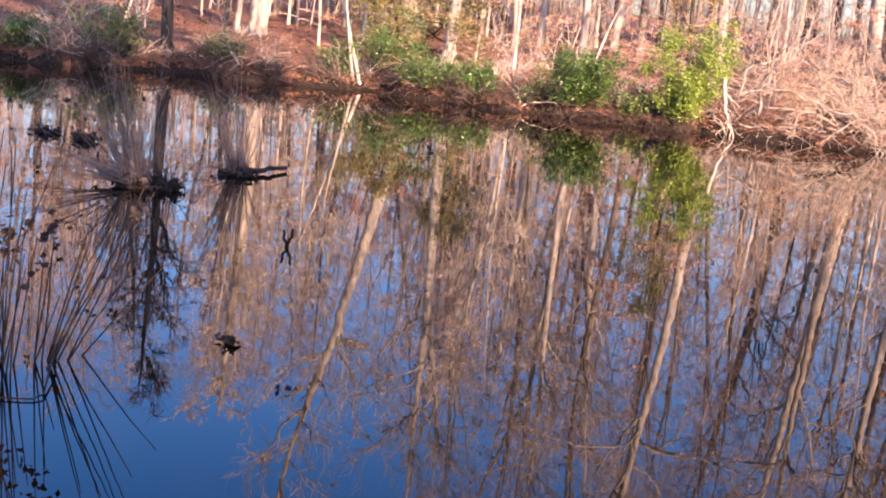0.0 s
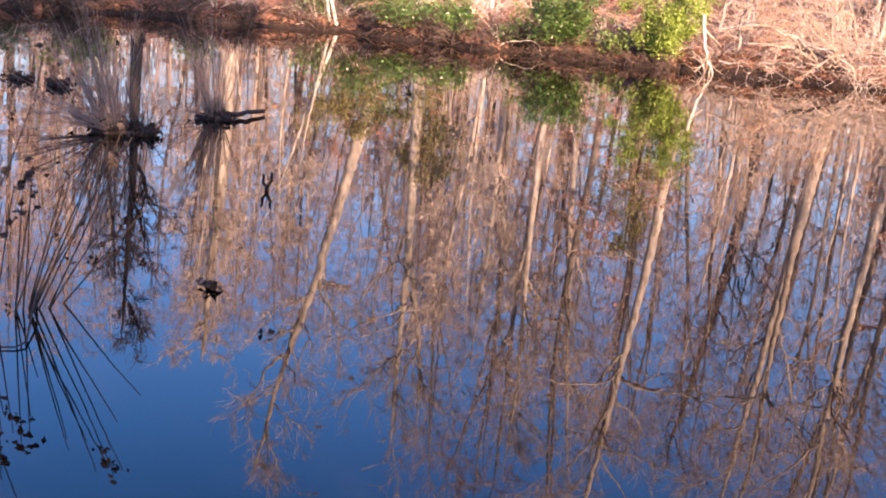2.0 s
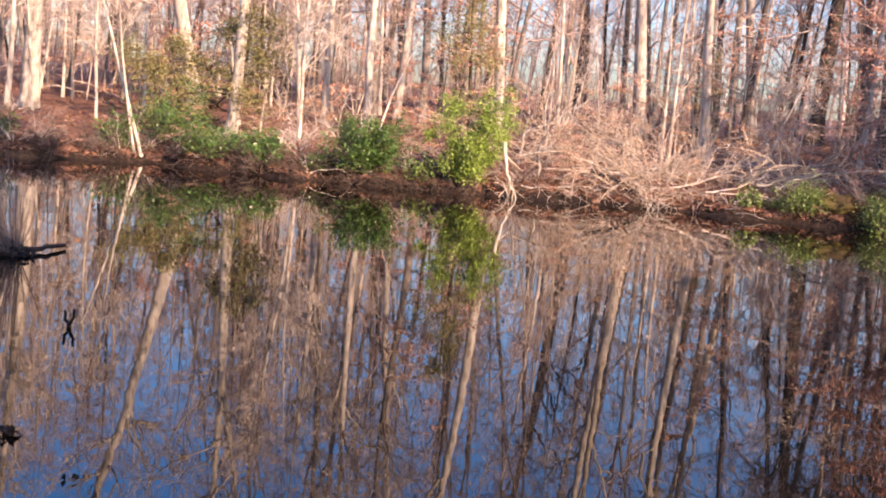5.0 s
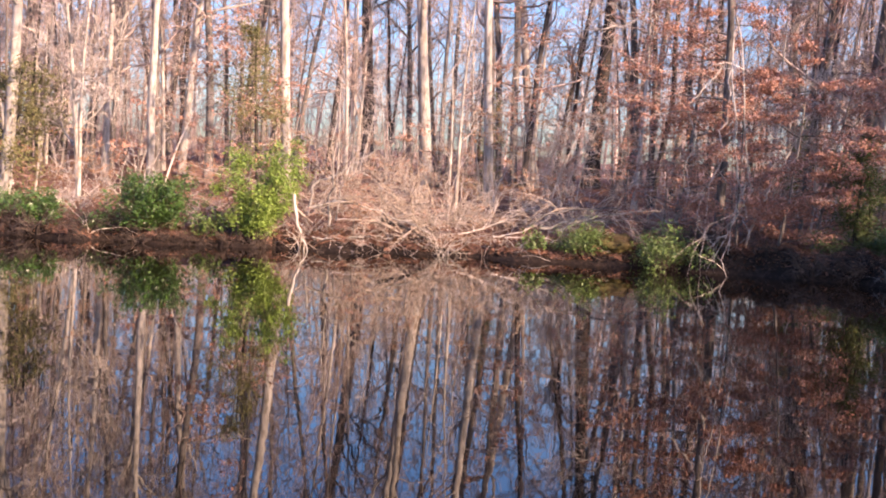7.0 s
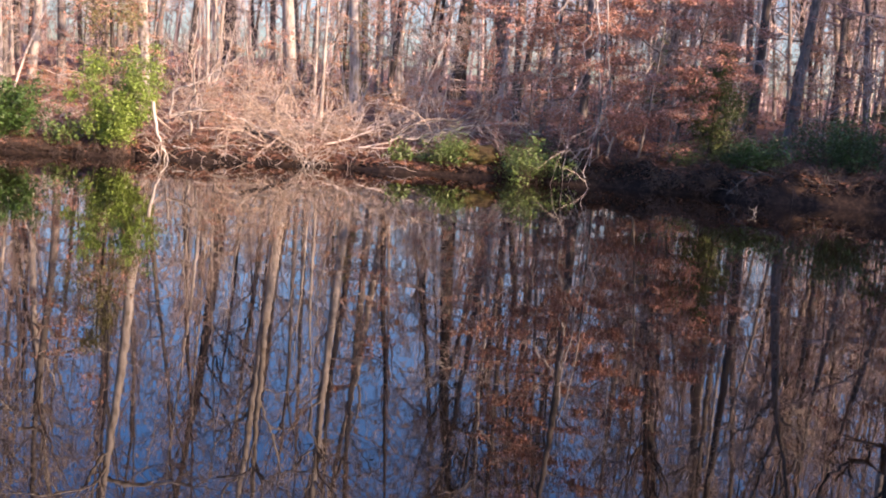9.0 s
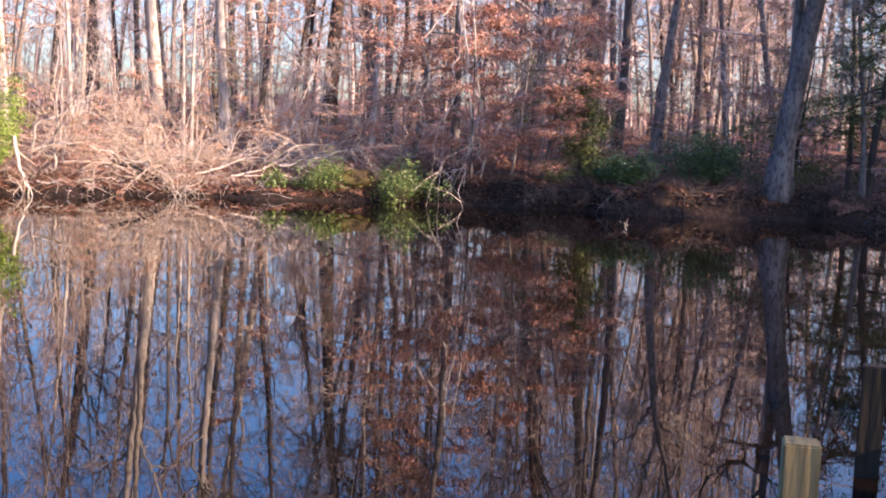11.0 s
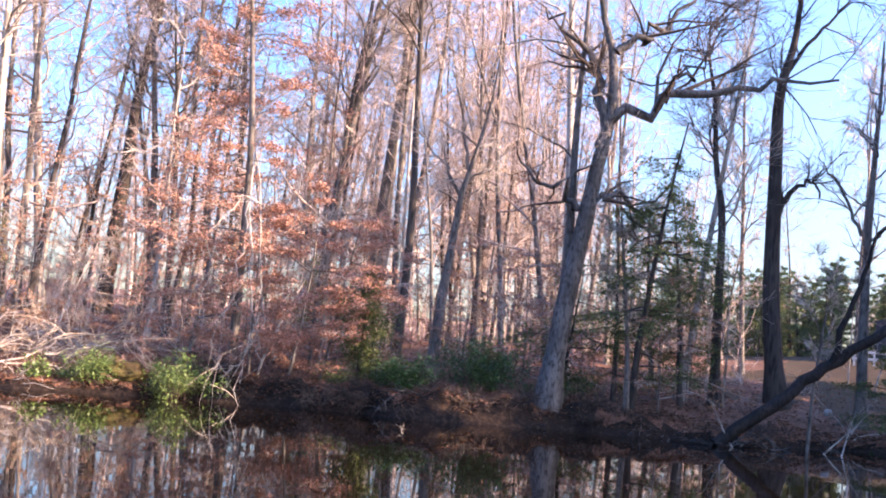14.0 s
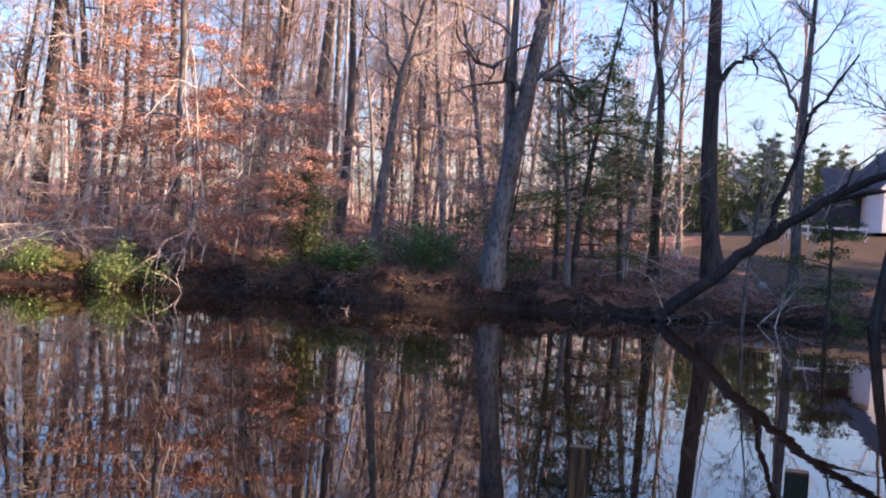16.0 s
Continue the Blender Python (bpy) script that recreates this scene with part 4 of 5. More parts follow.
log = new("fallen_tree")
part("trunk", mesh_of("trunk", *skin([wood_line([(28.4, 16.8, 0.0), (29.6, 15.7, 1.3), (30.9, 14.9, 2.5), (32.2, 13.7, 3.8), (33.2, 12.2, 4.75), (34.2, 10.6, 5.6)], 0.20, 26, 0.05, 1, 0.55)], 10), BARK_BLACK), log)
part("limb", mesh_of("limb", *skin([wood_line([(31.0, 14.75, 2.6), (31.3, 14.2, 4.7), (31.6, 13.9, 6.3), (32.2, 12.8, 8.2)], 0.11, 14, 0.04, 2)], 7), BARK_BLACK), log)
part("limb", mesh_of("limb", *skin([wood_line([(32.2, 13.7, 3.8), (33.0, 12.6, 4.2), (34.0, 11.4, 4.4)], 0.10, 10, 0.03, 3)], 7), BARK_BLACK), log)
part("limb", mesh_of("limb", *skin([wood_line([(32.5, 13.3, 4.0), (32.8, 12.9, 5.0), (33.3, 12.3, 5.6)], 0.05, 10, 0.04, 4)], 6), BARK_BLACK), log)
rng = np.random.default_rng(5)
mid, fine = crown_on(rng, [wood_line([(31.3, 14.2, 4.7), (31.6, 13.9, 6.3), (32.2, 12.8, 8.2)], 0.05, 10), wood_line([(32.2, 13.7, 3.8), (34.0, 11.4, 5.4)], 0.05, 10)], 9, 6, 0.03)
tagged(part("crown", mesh_of("crown", *joined([skin(mid, 4), skin(fine, 3)]), TWIG_DARK), log, "fine bare branches and twigs"), kind="stuff")
tagged(log, "dark fallen trunk leaning from the water over the bank", "fallen tree")

# single branches that lie on or hang over the sunny bank
LOOSE = (
    ("bent_branch", "long pale fallen branch arched over the bank", 0.05, BARK_PALE, ((7.36, 30.32, 1.12), (7.93, 30.17, 1.29), (8.52, 30.02, 1.33), (9.11, 29.84, 1.12), (10.14, 29.51, 0.88), (10.88, 29.24, 0.5))),
    ("bent_branch", "pale crooked branch rising from brush", 0.04, BARK_PALE, ((7.46, 30.91, 0.9), (7.6, 30.9, 1.84), (8.19, 30.73, 2.08), (8.98, 30.51, 2.64), (9.53, 30.34, 3.37))),
    ("young_stem", "slender pale stem standing in brush", 0.045, BARK_PALE, ((8.01, 30.57, 0.2), (8.0, 30.57, 1.26), (8.07, 30.55, 2.04), (8.01, 30.57, 2.87), (8.05, 30.56, 3.9))),
    ("bent_branch", "pale looping stem in brush", 0.03, BARK_PALE, ((8.3, 30.89, 0.8), (8.34, 30.89, 1.58), (8.62, 30.82, 2.07), (9.06, 30.69, 2.18), (9.45, 30.57, 1.89), (9.6, 30.54, 0.9))),
    ("bent_branch", "thick pale root leaning into the water", 0.055, BARK_PALE, ((6.62, 29.1, 1.5), (6.7, 29.0, 0.8), (6.85, 28.95, 0.4), (7.08, 28.8, -0.1))),
    ("fallen_branch", "pale branch lying along the waterline", 0.035, BARK_PALE, ((8.33, 29.5, 0.37), (8.83, 29.4, 0.48), (9.47, 29.2, 0.42))),
    ("fallen_branch", "pale branch dipping into the water", 0.035, BARK_PALE, ((7.3, 29.6, 0.34), (7.86, 29.37, 0.26), (8.4, 29.1, 0.02))),
    ("fallen_branch", "dark rotten branch lying on the bank", 0.07, BARK_DARK, ((9.4, 30.1, 0.9), (10.2, 29.8, 0.66), (10.9, 29.5, 0.3))),
    ("fallen_branch", "grey dead branch lying on the bank", 0.035, BARK_GREY, ((13.7, 29.5, 0.9), (14.2, 29.2, 1.3), (14.7, 29.0, 1.5), (15.6, 28.5, 1.62), (16.3, 28.1, 1.55), (16.7, 27.9, 1.3))),
    ("fallen_branch", "grey dead branch lying on the bank", 0.035, BARK_PALE, ((14.4, 28.9, 0.8), (14.9, 28.66, 1.2), (15.78, 28.18, 1.45), (16.58, 27.72, 1.6))),
    ("fallen_branch", "grey dead branch lying on the bank", 0.03, BARK_PALE, ((14.2, 29.6, 0.9), (15.2, 29.0, 1.25), (16.2, 28.6, 1.2), (17.0, 28.2, 0.9))))
for i, (name, label, r0, bark, line) in enumerate(LOOSE):
    stem = wood_line(line, r0, 14, 0.03, 620 + i, 0.3)
    mid, fine = crown_on(np.random.default_rng(640 + i), [stem], 6, 4, -0.02, 3, 1.0)
    thing(name, [("stem", mesh_of("stem", *skin([stem], 7), bark), "", ""), ("twig_mass", mesh_of("twig_mass", *joined([skin(mid, 4), skin(fine, 3)]), TWIG_BLEACHED), "", "stuff")], pose(0, 0, 0), label, "branch", "loose branches of the bank")
hanging = new("hanging_branches")
for i, line in enumerate((((19.0, 28.0, 6.0), (17.89, 27.73, 4.86), (17.97, 27.68, 3.68), (17.85, 27.76, 2.48), (17.98, 27.67, 1.93)),
                          ((19.2, 27.8, 6.0), (18.19, 26.38, 4.35), (17.97, 26.33, 3.05), (17.71, 26.41, 2.27), (17.51, 26.55, 1.56)),
                          ((19.2, 27.8, 7.0), (18.08, 25.92, 4.79), (18.15, 25.87, 3.67), (18.28, 25.78, 2.7), (18.56, 25.58, 1.66), (18.59, 25.55, 1.06)),
                          ((19.3, 27.9, 7.5), (18.35, 25.73, 4.8), (18.37, 25.71, 3.53), (18.57, 25.57, 2.34), (18.21, 25.83, 1.48), (18.18, 25.85, 0.56)),
                          ((18.5, 25.7, 2.6), (18.36, 25.72, 1.95), (18.17, 25.86, 1.17), (17.71, 26.17, 0.67)))):
    stem = wood_line(line, 0.024, 16, 0.05, 660 + i, 0.35)
    branch = part("branch", mesh_of("branch", *skin([stem], 6), BARK_PALE), hanging)
    mid, fine = crown_on(np.random.default_rng(680 + i), [stem], 4, 2, -0.08, 3, 1.0)
    tagged(part("twig_mass", mesh_of("twig_mass", *joined([skin(mid, 4), skin(fine, 3)]), TWIG_TAN), branch), kind="stuff")
tagged(hanging, "whitish drooping branches hanging over the water", "branch")
bm = bmesh.new()
bmesh.ops.create_icosphere(bm, subdivisions=4, radius=1)
for v in bm.verts:
    k = 1 + 0.3 * noise.noise(v.co * 1.7) + 0.12 * noise.noise(v.co * 6)
    v.co = Vector((v.co.x * 0.75 * k, v.co.y * 0.5 * k, v.co.z * 0.30 * k))
tagged(new("mossy_mound", bm_mesh("mossy_mound", bm, MOSS, True)), "olive moss mound on an undercut bank", "mound").matrix_basis = pose(15.7, 28.05, 0.62, 0, 0, -30)

rng = np.random.default_rng(601)
pale_dead = [(28.6, 16.2), (28.0, 17.4), (29.5, 15.6), (31.2, 14.6), (27.2, 18.8), (24.9, 20.6), (21.3, 23.3), (21.9, 22.7), (27.8, 18.2), (29.2, 16.6), (23.4, 22.0)]
for i, (x, y) in enumerate(pale_dead):
    lines = []
    for _ in range(5):
        a = rng.uniform(0, 2 * math.pi)
        lines.append((path_from(rng, (rng.normal(0, 0.2), rng.normal(0, 0.2), 0.05), (math.cos(a), math.sin(a), rng.uniform(0.1, 0.9)), rng.uniform(0.5, 1.2), 8, 0.2, -0.06), taper(8, rng.uniform(0.012, 0.028), 0.3)))
    thing("dead_branch", [("stem_mass", mesh_of("stem_mass", *skin(lines, 5), (BARK_OAK, BARK_DARK)[i % 2]), "", "stuff")], pose(x, y, max(0.0, float(ground_z(x, y)))), "grey dead branches piled at the waterline", "branch", "dead branches at the waterline")

stick_lines = ((31.2, 14.4, 32.3, 14.6, 1.0), (31.0, 14.9, 31.9, 13.9, 1.3), (28.7, 16.4, 28.2, 17.0, 1.3), (18.15, 19.1, 18.3, 19.2, 0.2), (18.2, 19.0, 18.05, 19.2, 0.16))
for i, (x0, y0, x1, y1, h) in enumerate(stick_lines):
    tagged(new("stick", mesh_of("stick", *skin([wood_line([(x0, y0, -0.1), ((x0 + x1) / 2, (y0 + y1) / 2, h * 0.45), (x1, y1, h)], 0.03 if h > 0.5 else 0.010, 10, 0.015, i)], 6), BARK_PALE)), "pale broken stick standing out of the water", "stick", "broken sticks in the water")

# roots and twigs that hang from the cut bank into the water
roots = []
for _ in range(900):
    az = rng.uniform(-24, 73)
    d0 = rng.uniform(0.1, 1.0)
    a = radians(az)
    e = 31.5
    for _ in range(12):
        e -= float(beyond_shore(e * math.sin(a), e * math.cos(a)))
    x, y = polar(az, e + d0)
    z = float(ground_z(x, y))
    roots.append((path_from(rng, (x, y, z), (rng.normal(0, 1), rng.normal(0, 1) - 0.6, rng.uniform(-0.2, 0.5)), rng.uniform(0.4, 1.3), 6, 0.25, -0.14), taper(6, rng.uniform(0.006, 0.016), 0.3)))
# sun and shade by colour: half the sunny stretch's roots pale, the others dark
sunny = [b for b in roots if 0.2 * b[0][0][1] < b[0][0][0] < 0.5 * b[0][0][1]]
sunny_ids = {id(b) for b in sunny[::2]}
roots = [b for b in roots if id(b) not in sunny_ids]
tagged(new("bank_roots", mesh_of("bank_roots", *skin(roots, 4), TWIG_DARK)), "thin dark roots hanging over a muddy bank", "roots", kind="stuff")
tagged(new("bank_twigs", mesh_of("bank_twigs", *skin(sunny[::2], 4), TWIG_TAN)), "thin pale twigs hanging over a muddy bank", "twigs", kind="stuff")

# fallen leaves
rng = np.random.default_rng(620)
for mat, n, label in ((LEAF_FALLEN, 26000, "tan fallen leaves scattered over the bank"), (LEAF_GROUND, 26000, "rust-brown fallen leaves scattered over the bank")):
    az = np.radians(rng.uniform(-26, 74, n))
    r = 31.0 + 22 * rng.uniform(0, 1, n) ** 1.7
    rim = rng.uniform(0, 1, n) < 0.35
    for _ in range(6):
        r = np.where(rim, r - beyond_shore(r * np.sin(az), r * np.cos(az)), r)
    r = np.where(rim, r + rng.uniform(0.08, 1.3, n), r)
    shade = rng.uniform(0, 1, n) < 0.4
    az = np.where(shade, np.radians(rng.uniform(27, 72, n)), az)
    x, y = r * np.sin(az), r * np.cos(az)
    d = beyond_shore(x, y)
    x, y = x[d > 0.06], y[d > 0.06]
    c = np.stack([x, y, ground_z(x, y) + 0.03], -1)
    tagged(new("fallen_leaves", mesh_of("fallen_leaves", *leaf_faces(rng, c, 0.11, 0.6, 0.75), mat, False)), label, "leaves", kind="stuff")

# fallen branches lying on the sunny bank
for i in range(20):
    az = rng.uniform(12, 26)
    x, y = polar(az, 32.0 + rng.uniform(0, 4))
    a = rng.uniform(-0.5, 0.5)
    ln = rng.uniform(1.0, 3.2)
    big = [(path_from(rng, (0, 0, 0.06), (math.cos(a), -math.sin(radians(az)) * 0.4, rng.uniform(0.0, 0.35)), ln, 9, 0.1, -0.02), taper(9, rng.uniform(0.015, 0.035), 0.3))]
    mid, fine = crown_on(rng, big, 6, 4, 0.0, 2)
    thing("fallen_branch", [("stem_mass", mesh_of("stem_mass", *joined([skin(big, 6), skin(mid, 4), skin(fine, 3)]), TWIG_TAN), "", "stuff")], pose(*on_ground(x, y)), "tan fallen branch lying on leaves", "branch", "fallen branches on the bank")

# ---- reeds and tussocks in the water ----
def tussock(seed, x, y, stems, height, spread, mound, label, mat, heads=0, flat=0.0):
    rng = np.random.default_rng(seed)
    lines, spots = [], []
    for _ in range(stems):
        a = rng.uniform(0, 2 * math.pi)
        low = rng.uniform() < flat
        if low:
            a = math.pi + rng.normal(0, 0.9)
        lean = abs(rng.normal(0, spread)) + (rng.uniform(0.9, 5.0) if low else 0)
        h = height * rng.uniform(0.35, 1.1)
        way = np.array((math.cos(a) * lean - (0 if low else 0.18), math.sin(a) * lean, 1.0))
        p = path_from(rng, (math.cos(a) * rng.uniform(0, mound), math.sin(a) * rng.uniform(0, mound), 0.04), way / np.linalg.norm(way), h, 8, 0.05, -0.02 if low else -0.012)
        p[:, 2] = np.abs(p[:, 2])
        lines.append((p, taper(8, rng.uniform(0.003, 0.006), 0.35)))
        if len(spots) < heads * 4 and rng.uniform() < 0.4:
            spots += [p[-1] + rng.normal(0, 0.012, 3) for _ in range(4)]
    bm = bmesh.new()
    bmesh.ops.create_icosphere(bm, subdivisions=3, radius=1)
    for v in bm.verts:
        k = 1 + 0.35 * noise.noise(v.co * 2.3 + Vector((seed, 0, 0)))
        v.co = Vector((v.co.x * mound * 1.15 * k, v.co.y * mound * 0.9 * k, v.co.z * mound * 0.42 * k))
    out = [("mound", bm_mesh("mound", bm, WET_LEAF, True), "dark sodden root mound", ""), ("stem_mass", mesh_of("stem_mass", *skin(lines, 4), mat), "", "stuff")]
    scraps = rng.normal(0, 1, (int(60 + mound * 500), 3)) * (mound * 0.75, mound * 0.6, mound * 0.32)
    scraps[:, 2] = np.abs(scraps[:, 2]) + 0.01
    out.append(("debris", mesh_of("debris", *leaf_faces(rng, scraps, 0.085, 0.5, 0.2), REED_DARK, False), "ragged dead leaf scraps", "stuff"))
    if spots:
        out.append(("seed_heads", mesh_of("seed_heads", *leaf_faces(rng, np.array(spots), 0.06, 0.8), REED_DARK, False), "", "stuff"))
    return thing("tussock", out, pose(x, y, 0), label, "grass", "sedge tussocks in the pond")


tussock(701, -3.27, 11.2, 150, 1.3, 0.36, 0.19, "dark sedge tussock with dry grey stems in the pond", REED_GREY, heads=14, flat=0.4)
tussock(702, -2.56, 12.75, 80, 1.25, 0.28, 0.14, "small sedge tussock with upright dry stems", REED_GREY, flat=0.15)
tussock(703, -2.98, 11.2, 26, 0.5, 0.6, 0.13, "dark low clump of dead sedge in the pond", REED_DARK)
tussock(704, -4.9, 14.3, 14, 0.3, 0.5, 0.12, "small dark clump of dead sedge", REED_DARK)
tussock(705, -5.5, 14.6, 14, 0.2, 0.6, 0.10, "small dark clump of dead sedge", REED_DARK)
mound_log = wood_line([(-2.55, 12.7, 0.02), (-2.35, 13.0, 0.05), (-2.12, 13.55, 0.04)], 0.035, 10, 0.012, 8, 0.7)
tagged(new("driftwood", mesh_of("driftwood", *skin([mound_log], 8), REED_DARK)), "dark sodden driftwood floating by a tussock", "driftwood")


def reed(seed, x, y, h, lean, head=True):
    """One dry stem with a small cluster of seed heads."""
    rng = np.random.default_rng(seed)
    way = np.array((lean[0], lean[1], 1.0))
    p = path_from(rng, (-0.1 * lean[0], -0.1 * lean[1], -0.1), way / np.linalg.norm(way), h, 10, 0.015, -0.004)
    out = [("stem", mesh_of("stem", *skin([(p, taper(10, 0.0058, 0.45))], 5), REED_DARK), "", "")]
    if head:
        c = p[-1] + np.concatenate([rng.normal(0, 0.03, (7, 3)), (p[-3] - p[-1]) * 0.6 + rng.normal(0, 0.02, (3, 3))])
        out.append(("seed_head", mesh_of("seed_head", *leaf_faces(rng, c, 0.05, 0.7), REED_DARK, False), "dark seed cluster", "stuff"))
    return thing("reed", out, pose(x, y, 0), "dark dry reed stem rising from the water", "reed", "reeds in the foreground")


rng = np.random.default_rng(720)
for i, (x, y, h, lx, ly) in enumerate(((-1.89, 5.63, 0.56, 0.73, 0.21), (-1.97, 5.49, 0.97, 0.41, 0.13), (-1.93, 5.54, 0.94, 0.40, 0.12), (-1.99, 5.43, 0.76, 0.34, 0.12), (-1.98, 5.37, 0.87, 0.43, 0.14), (-2.07, 5.45, 0.37, 0.30, 0.11),
                                        (-2.10, 5.52, 0.63, 0.10, 0.04), (-2.11, 5.24, 0.75, 0.04, 0.01), (-2.13, 5.23, 0.61, 0.06, 0.02), (-2.15, 5.37, 0.67, 0.14, 0.06), (-2.18, 5.31, 0.53, 0.18, 0.07), (-1.92, 5.51, 0.65, 0.49, 0.16),
                                        (-2.01, 5.47, 0.73, 0.23, 0.08), (-2.04, 5.46, 0.72, 0.07, 0.03), (-1.98, 5.45, 0.90, 0.38, 0.05), (-2.02, 5.50, 0.82, 0.28, 0.10))):
    reed(730 + i, x, y, h * math.hypot(1, lx, ly) + 0.1, (lx, ly), i % 3 == 1)
for i in range(26):
    reed(760 + i, -2.26 + rng.normal(0, 0.06), 5.3 + rng.normal(0, 0.1), rng.uniform(0.7, 1.3), (rng.normal(0.05, 0.12), rng.normal(0, 0.1)), i % 3 == 0)
bent = wood_line([(-2.0, 5.55, 0.0), (-1.98, 5.5, 0.10), (-1.82, 4.9, 0.01), (-2.05, 4.85, 0.01)], 0.007, 12, 0.0, 3, 0.6)
tagged(new("reed", mesh_of("reed", *skin([bent], 5), REED_DARK)), "broken reed stem bent onto the water", "reed", "reeds in the foreground")


def floating(seed, x, y, n, size, label, name="floating_leaves"):
    rng = np.random.default_rng(seed)
    c = np.stack([x + np.linspace(-0.65, 0.65, n) * size + rng.normal(0, size * 0.1, n), y + rng.normal(0, size * 0.25, n), 0.015 + np.abs(rng.normal(0, size * 0.14, n))], -1)
    tagged(new(name, mesh_of(name, *leaf_faces(rng, c, size * 1.0, 0.85, 0.3), WET_LEAF, False)), label, "leaves", kind="stuff")


floating(801, -1.22, 6.14, 9, 0.085, "dark curled dead leaves floating on the pond")
floating(802, -2.10, 5.46, 3, 0.04, "dark floating scrap of leaf")
floating(803, -0.77, 5.43, 2, 0.04, "dark floating scrap of leaf")
for i, line in enumerate(([(-1.35, 9.03, -0.05), (-1.36, 9.03, 0.04), (-1.38, 9.03, 0.08), (-1.39, 9.03, 0.14)], [(-1.35, 9.03, -0.05), (-1.34, 9.03, 0.04), (-1.315, 9.03, 0.09), (-1.315, 9.03, 0.15)])):
    tagged(new("stick", mesh_of("stick", *skin([wood_line(line, 0.016, 10, 0.004, i, 0.7)], 6), WET_LEAF)), "dark forked stick standing in the water", "stick")


# ---- posts by the near bank ----
def post(x, y, top, az, wood, label, size=0.14):
    ob = new("post")
    ob.matrix_basis = pose(x, y, 0, 0, 0, -az)
    part("shaft", bm_mesh("shaft", box_bm((size, size, top + 0.8), 0.008, (0, 0, (top - 0.8) / 2)), wood), ob)
    return tagged(ob, label, "post", "wooden posts in the pond")


L_POST = "square yellowish weathered wooden post standing in the water"
post(3.55, 2.68, 0.79, 48, POST_WOOD, L_POST)
post(5.8, 3.9, 0.67, 56, POST_WET_SHADED, "square dark wet shaded wooden post standing in the water")
post(6.44, 2.76, 0.66, 66, POST_WET_SHADED, "square dark wet shaded wooden post standing in the water")


# ---- house and lawn beyond the trees ----
def gable_house(x, y, turn, w, d, wall_h, roof_h, label):
    ob = new("house")
    ob.matrix_basis = pose(x, y, float(ground_z(x, y)) - 0.2, 0, 0, turn)
    part("wall", bm_mesh("wall", box_bm((w, d, wall_h), 0, (0, 0, wall_h / 2)), WHITE_PAINT), ob)
    bm = bmesh.new()
    a, b, c = [bm.verts.new((sx * w / 2, -d / 2, wall_h + (0 if sx else roof_h))) for sx in (-1, 0, 1)]
    bm.faces.new((a, c, b))
    a2, b2, c2 = [bm.verts.new((sx * w / 2, d / 2, wall_h + (0 if sx else roof_h))) for sx in (-1, 0, 1)]
    bm.faces.new((a2, b2, c2))
    part("gable", bm_mesh("gable", bm, WHITE_PAINT), ob)
    slope = math.atan2(roof_h, w / 2)
    ln = math.hypot(roof_h, w / 2) + 0.5
    for sgn in (-1, 1):
        turn_m = Matrix.Rotation(-sgn * -slope if sgn > 0 else -slope, 4, "Y")
        mid = (sgn * (w / 4 + 0.12), 0, wall_h + roof_h / 2 - 0.02)
        part("roof", bm_mesh("roof", box_bm((ln, d + 0.8, 0.12), 0.01, mid, turn_m), ROOF_SHINGLE), ob)
        part("fascia", bm_mesh("fascia", box_bm((ln, 0.06, 0.24), 0.01, (mid[0], -d / 2 - 0.43, mid[2] - 0.03), turn_m), WHITE_PAINT), ob)
    for wx in (-w * 0.22, w * 0.22):
        win = part("window", bm_mesh("window", box_bm((1.1, 0.08, 1.3), 0.01, (wx, -d / 2 - 0.02, wall_h * 0.55)), WHITE_PAINT), ob)
        part("pane", bm_mesh("pane", box_bm((0.9, 0.04, 1.1), 0.0, (wx, -d / 2 - 0.06, wall_h * 0.55)), GLASS_DARK), win)
    return tagged(ob, label, "house")


home = gable_house(77.7, 25.7, -52, 9.0, 11.0, 2.9, 4.3, "white gabled house with a dark shingle roof beyond the trees")
part("wing_wall", bm_mesh("wing_wall", box_bm((2.4, 4.0, 2.6), 0, (-5.7, 1.0, 1.3)), ROOF_SHINGLE), home, "dark siding")
part("wing_roof", bm_mesh("wing_roof", box_bm((2.6, 3.2, 0.14), 0.01, (-5.7, -0.6, 3.4), Matrix.Rotation(radians(38), 4, "X")), ROOF_SHINGLE), home, "dark shingle roof slope")
tagged(new("lawn_ball", bm_mesh("lawn_ball", (lambda bm: (bmesh.ops.create_icosphere(bm, subdivisions=3, radius=0.16), bm)[1])(bmesh.new()), STONE, True)), "pale round stone on the leafy ground", "stone").matrix_basis = pose(37.6, 17.9, float(ground_z(37.6, 17.9)) + 0.1)
fence = new("fence")
for i in range(5):
    part("post", bm_mesh("post", box_bm((0.1, 0.1, 1.0), 0.01, (i * 1.1 - 2.2, 0, 0.5)), WHITE_PAINT), fence)
for z in (0.45, 0.85):
    part("rail", bm_mesh("rail", box_bm((4.7, 0.05, 0.14), 0.01, (0, -0.06, z)), WHITE_PAINT), fence)
fx, fy = polar(67.4, 70.0)
fence.matrix_basis = pose(fx, fy, float(ground_z(fx, fy)) - 0.1, 0, 0, -60)
tagged(fence, "low white rail fence on the lawn", "fence")

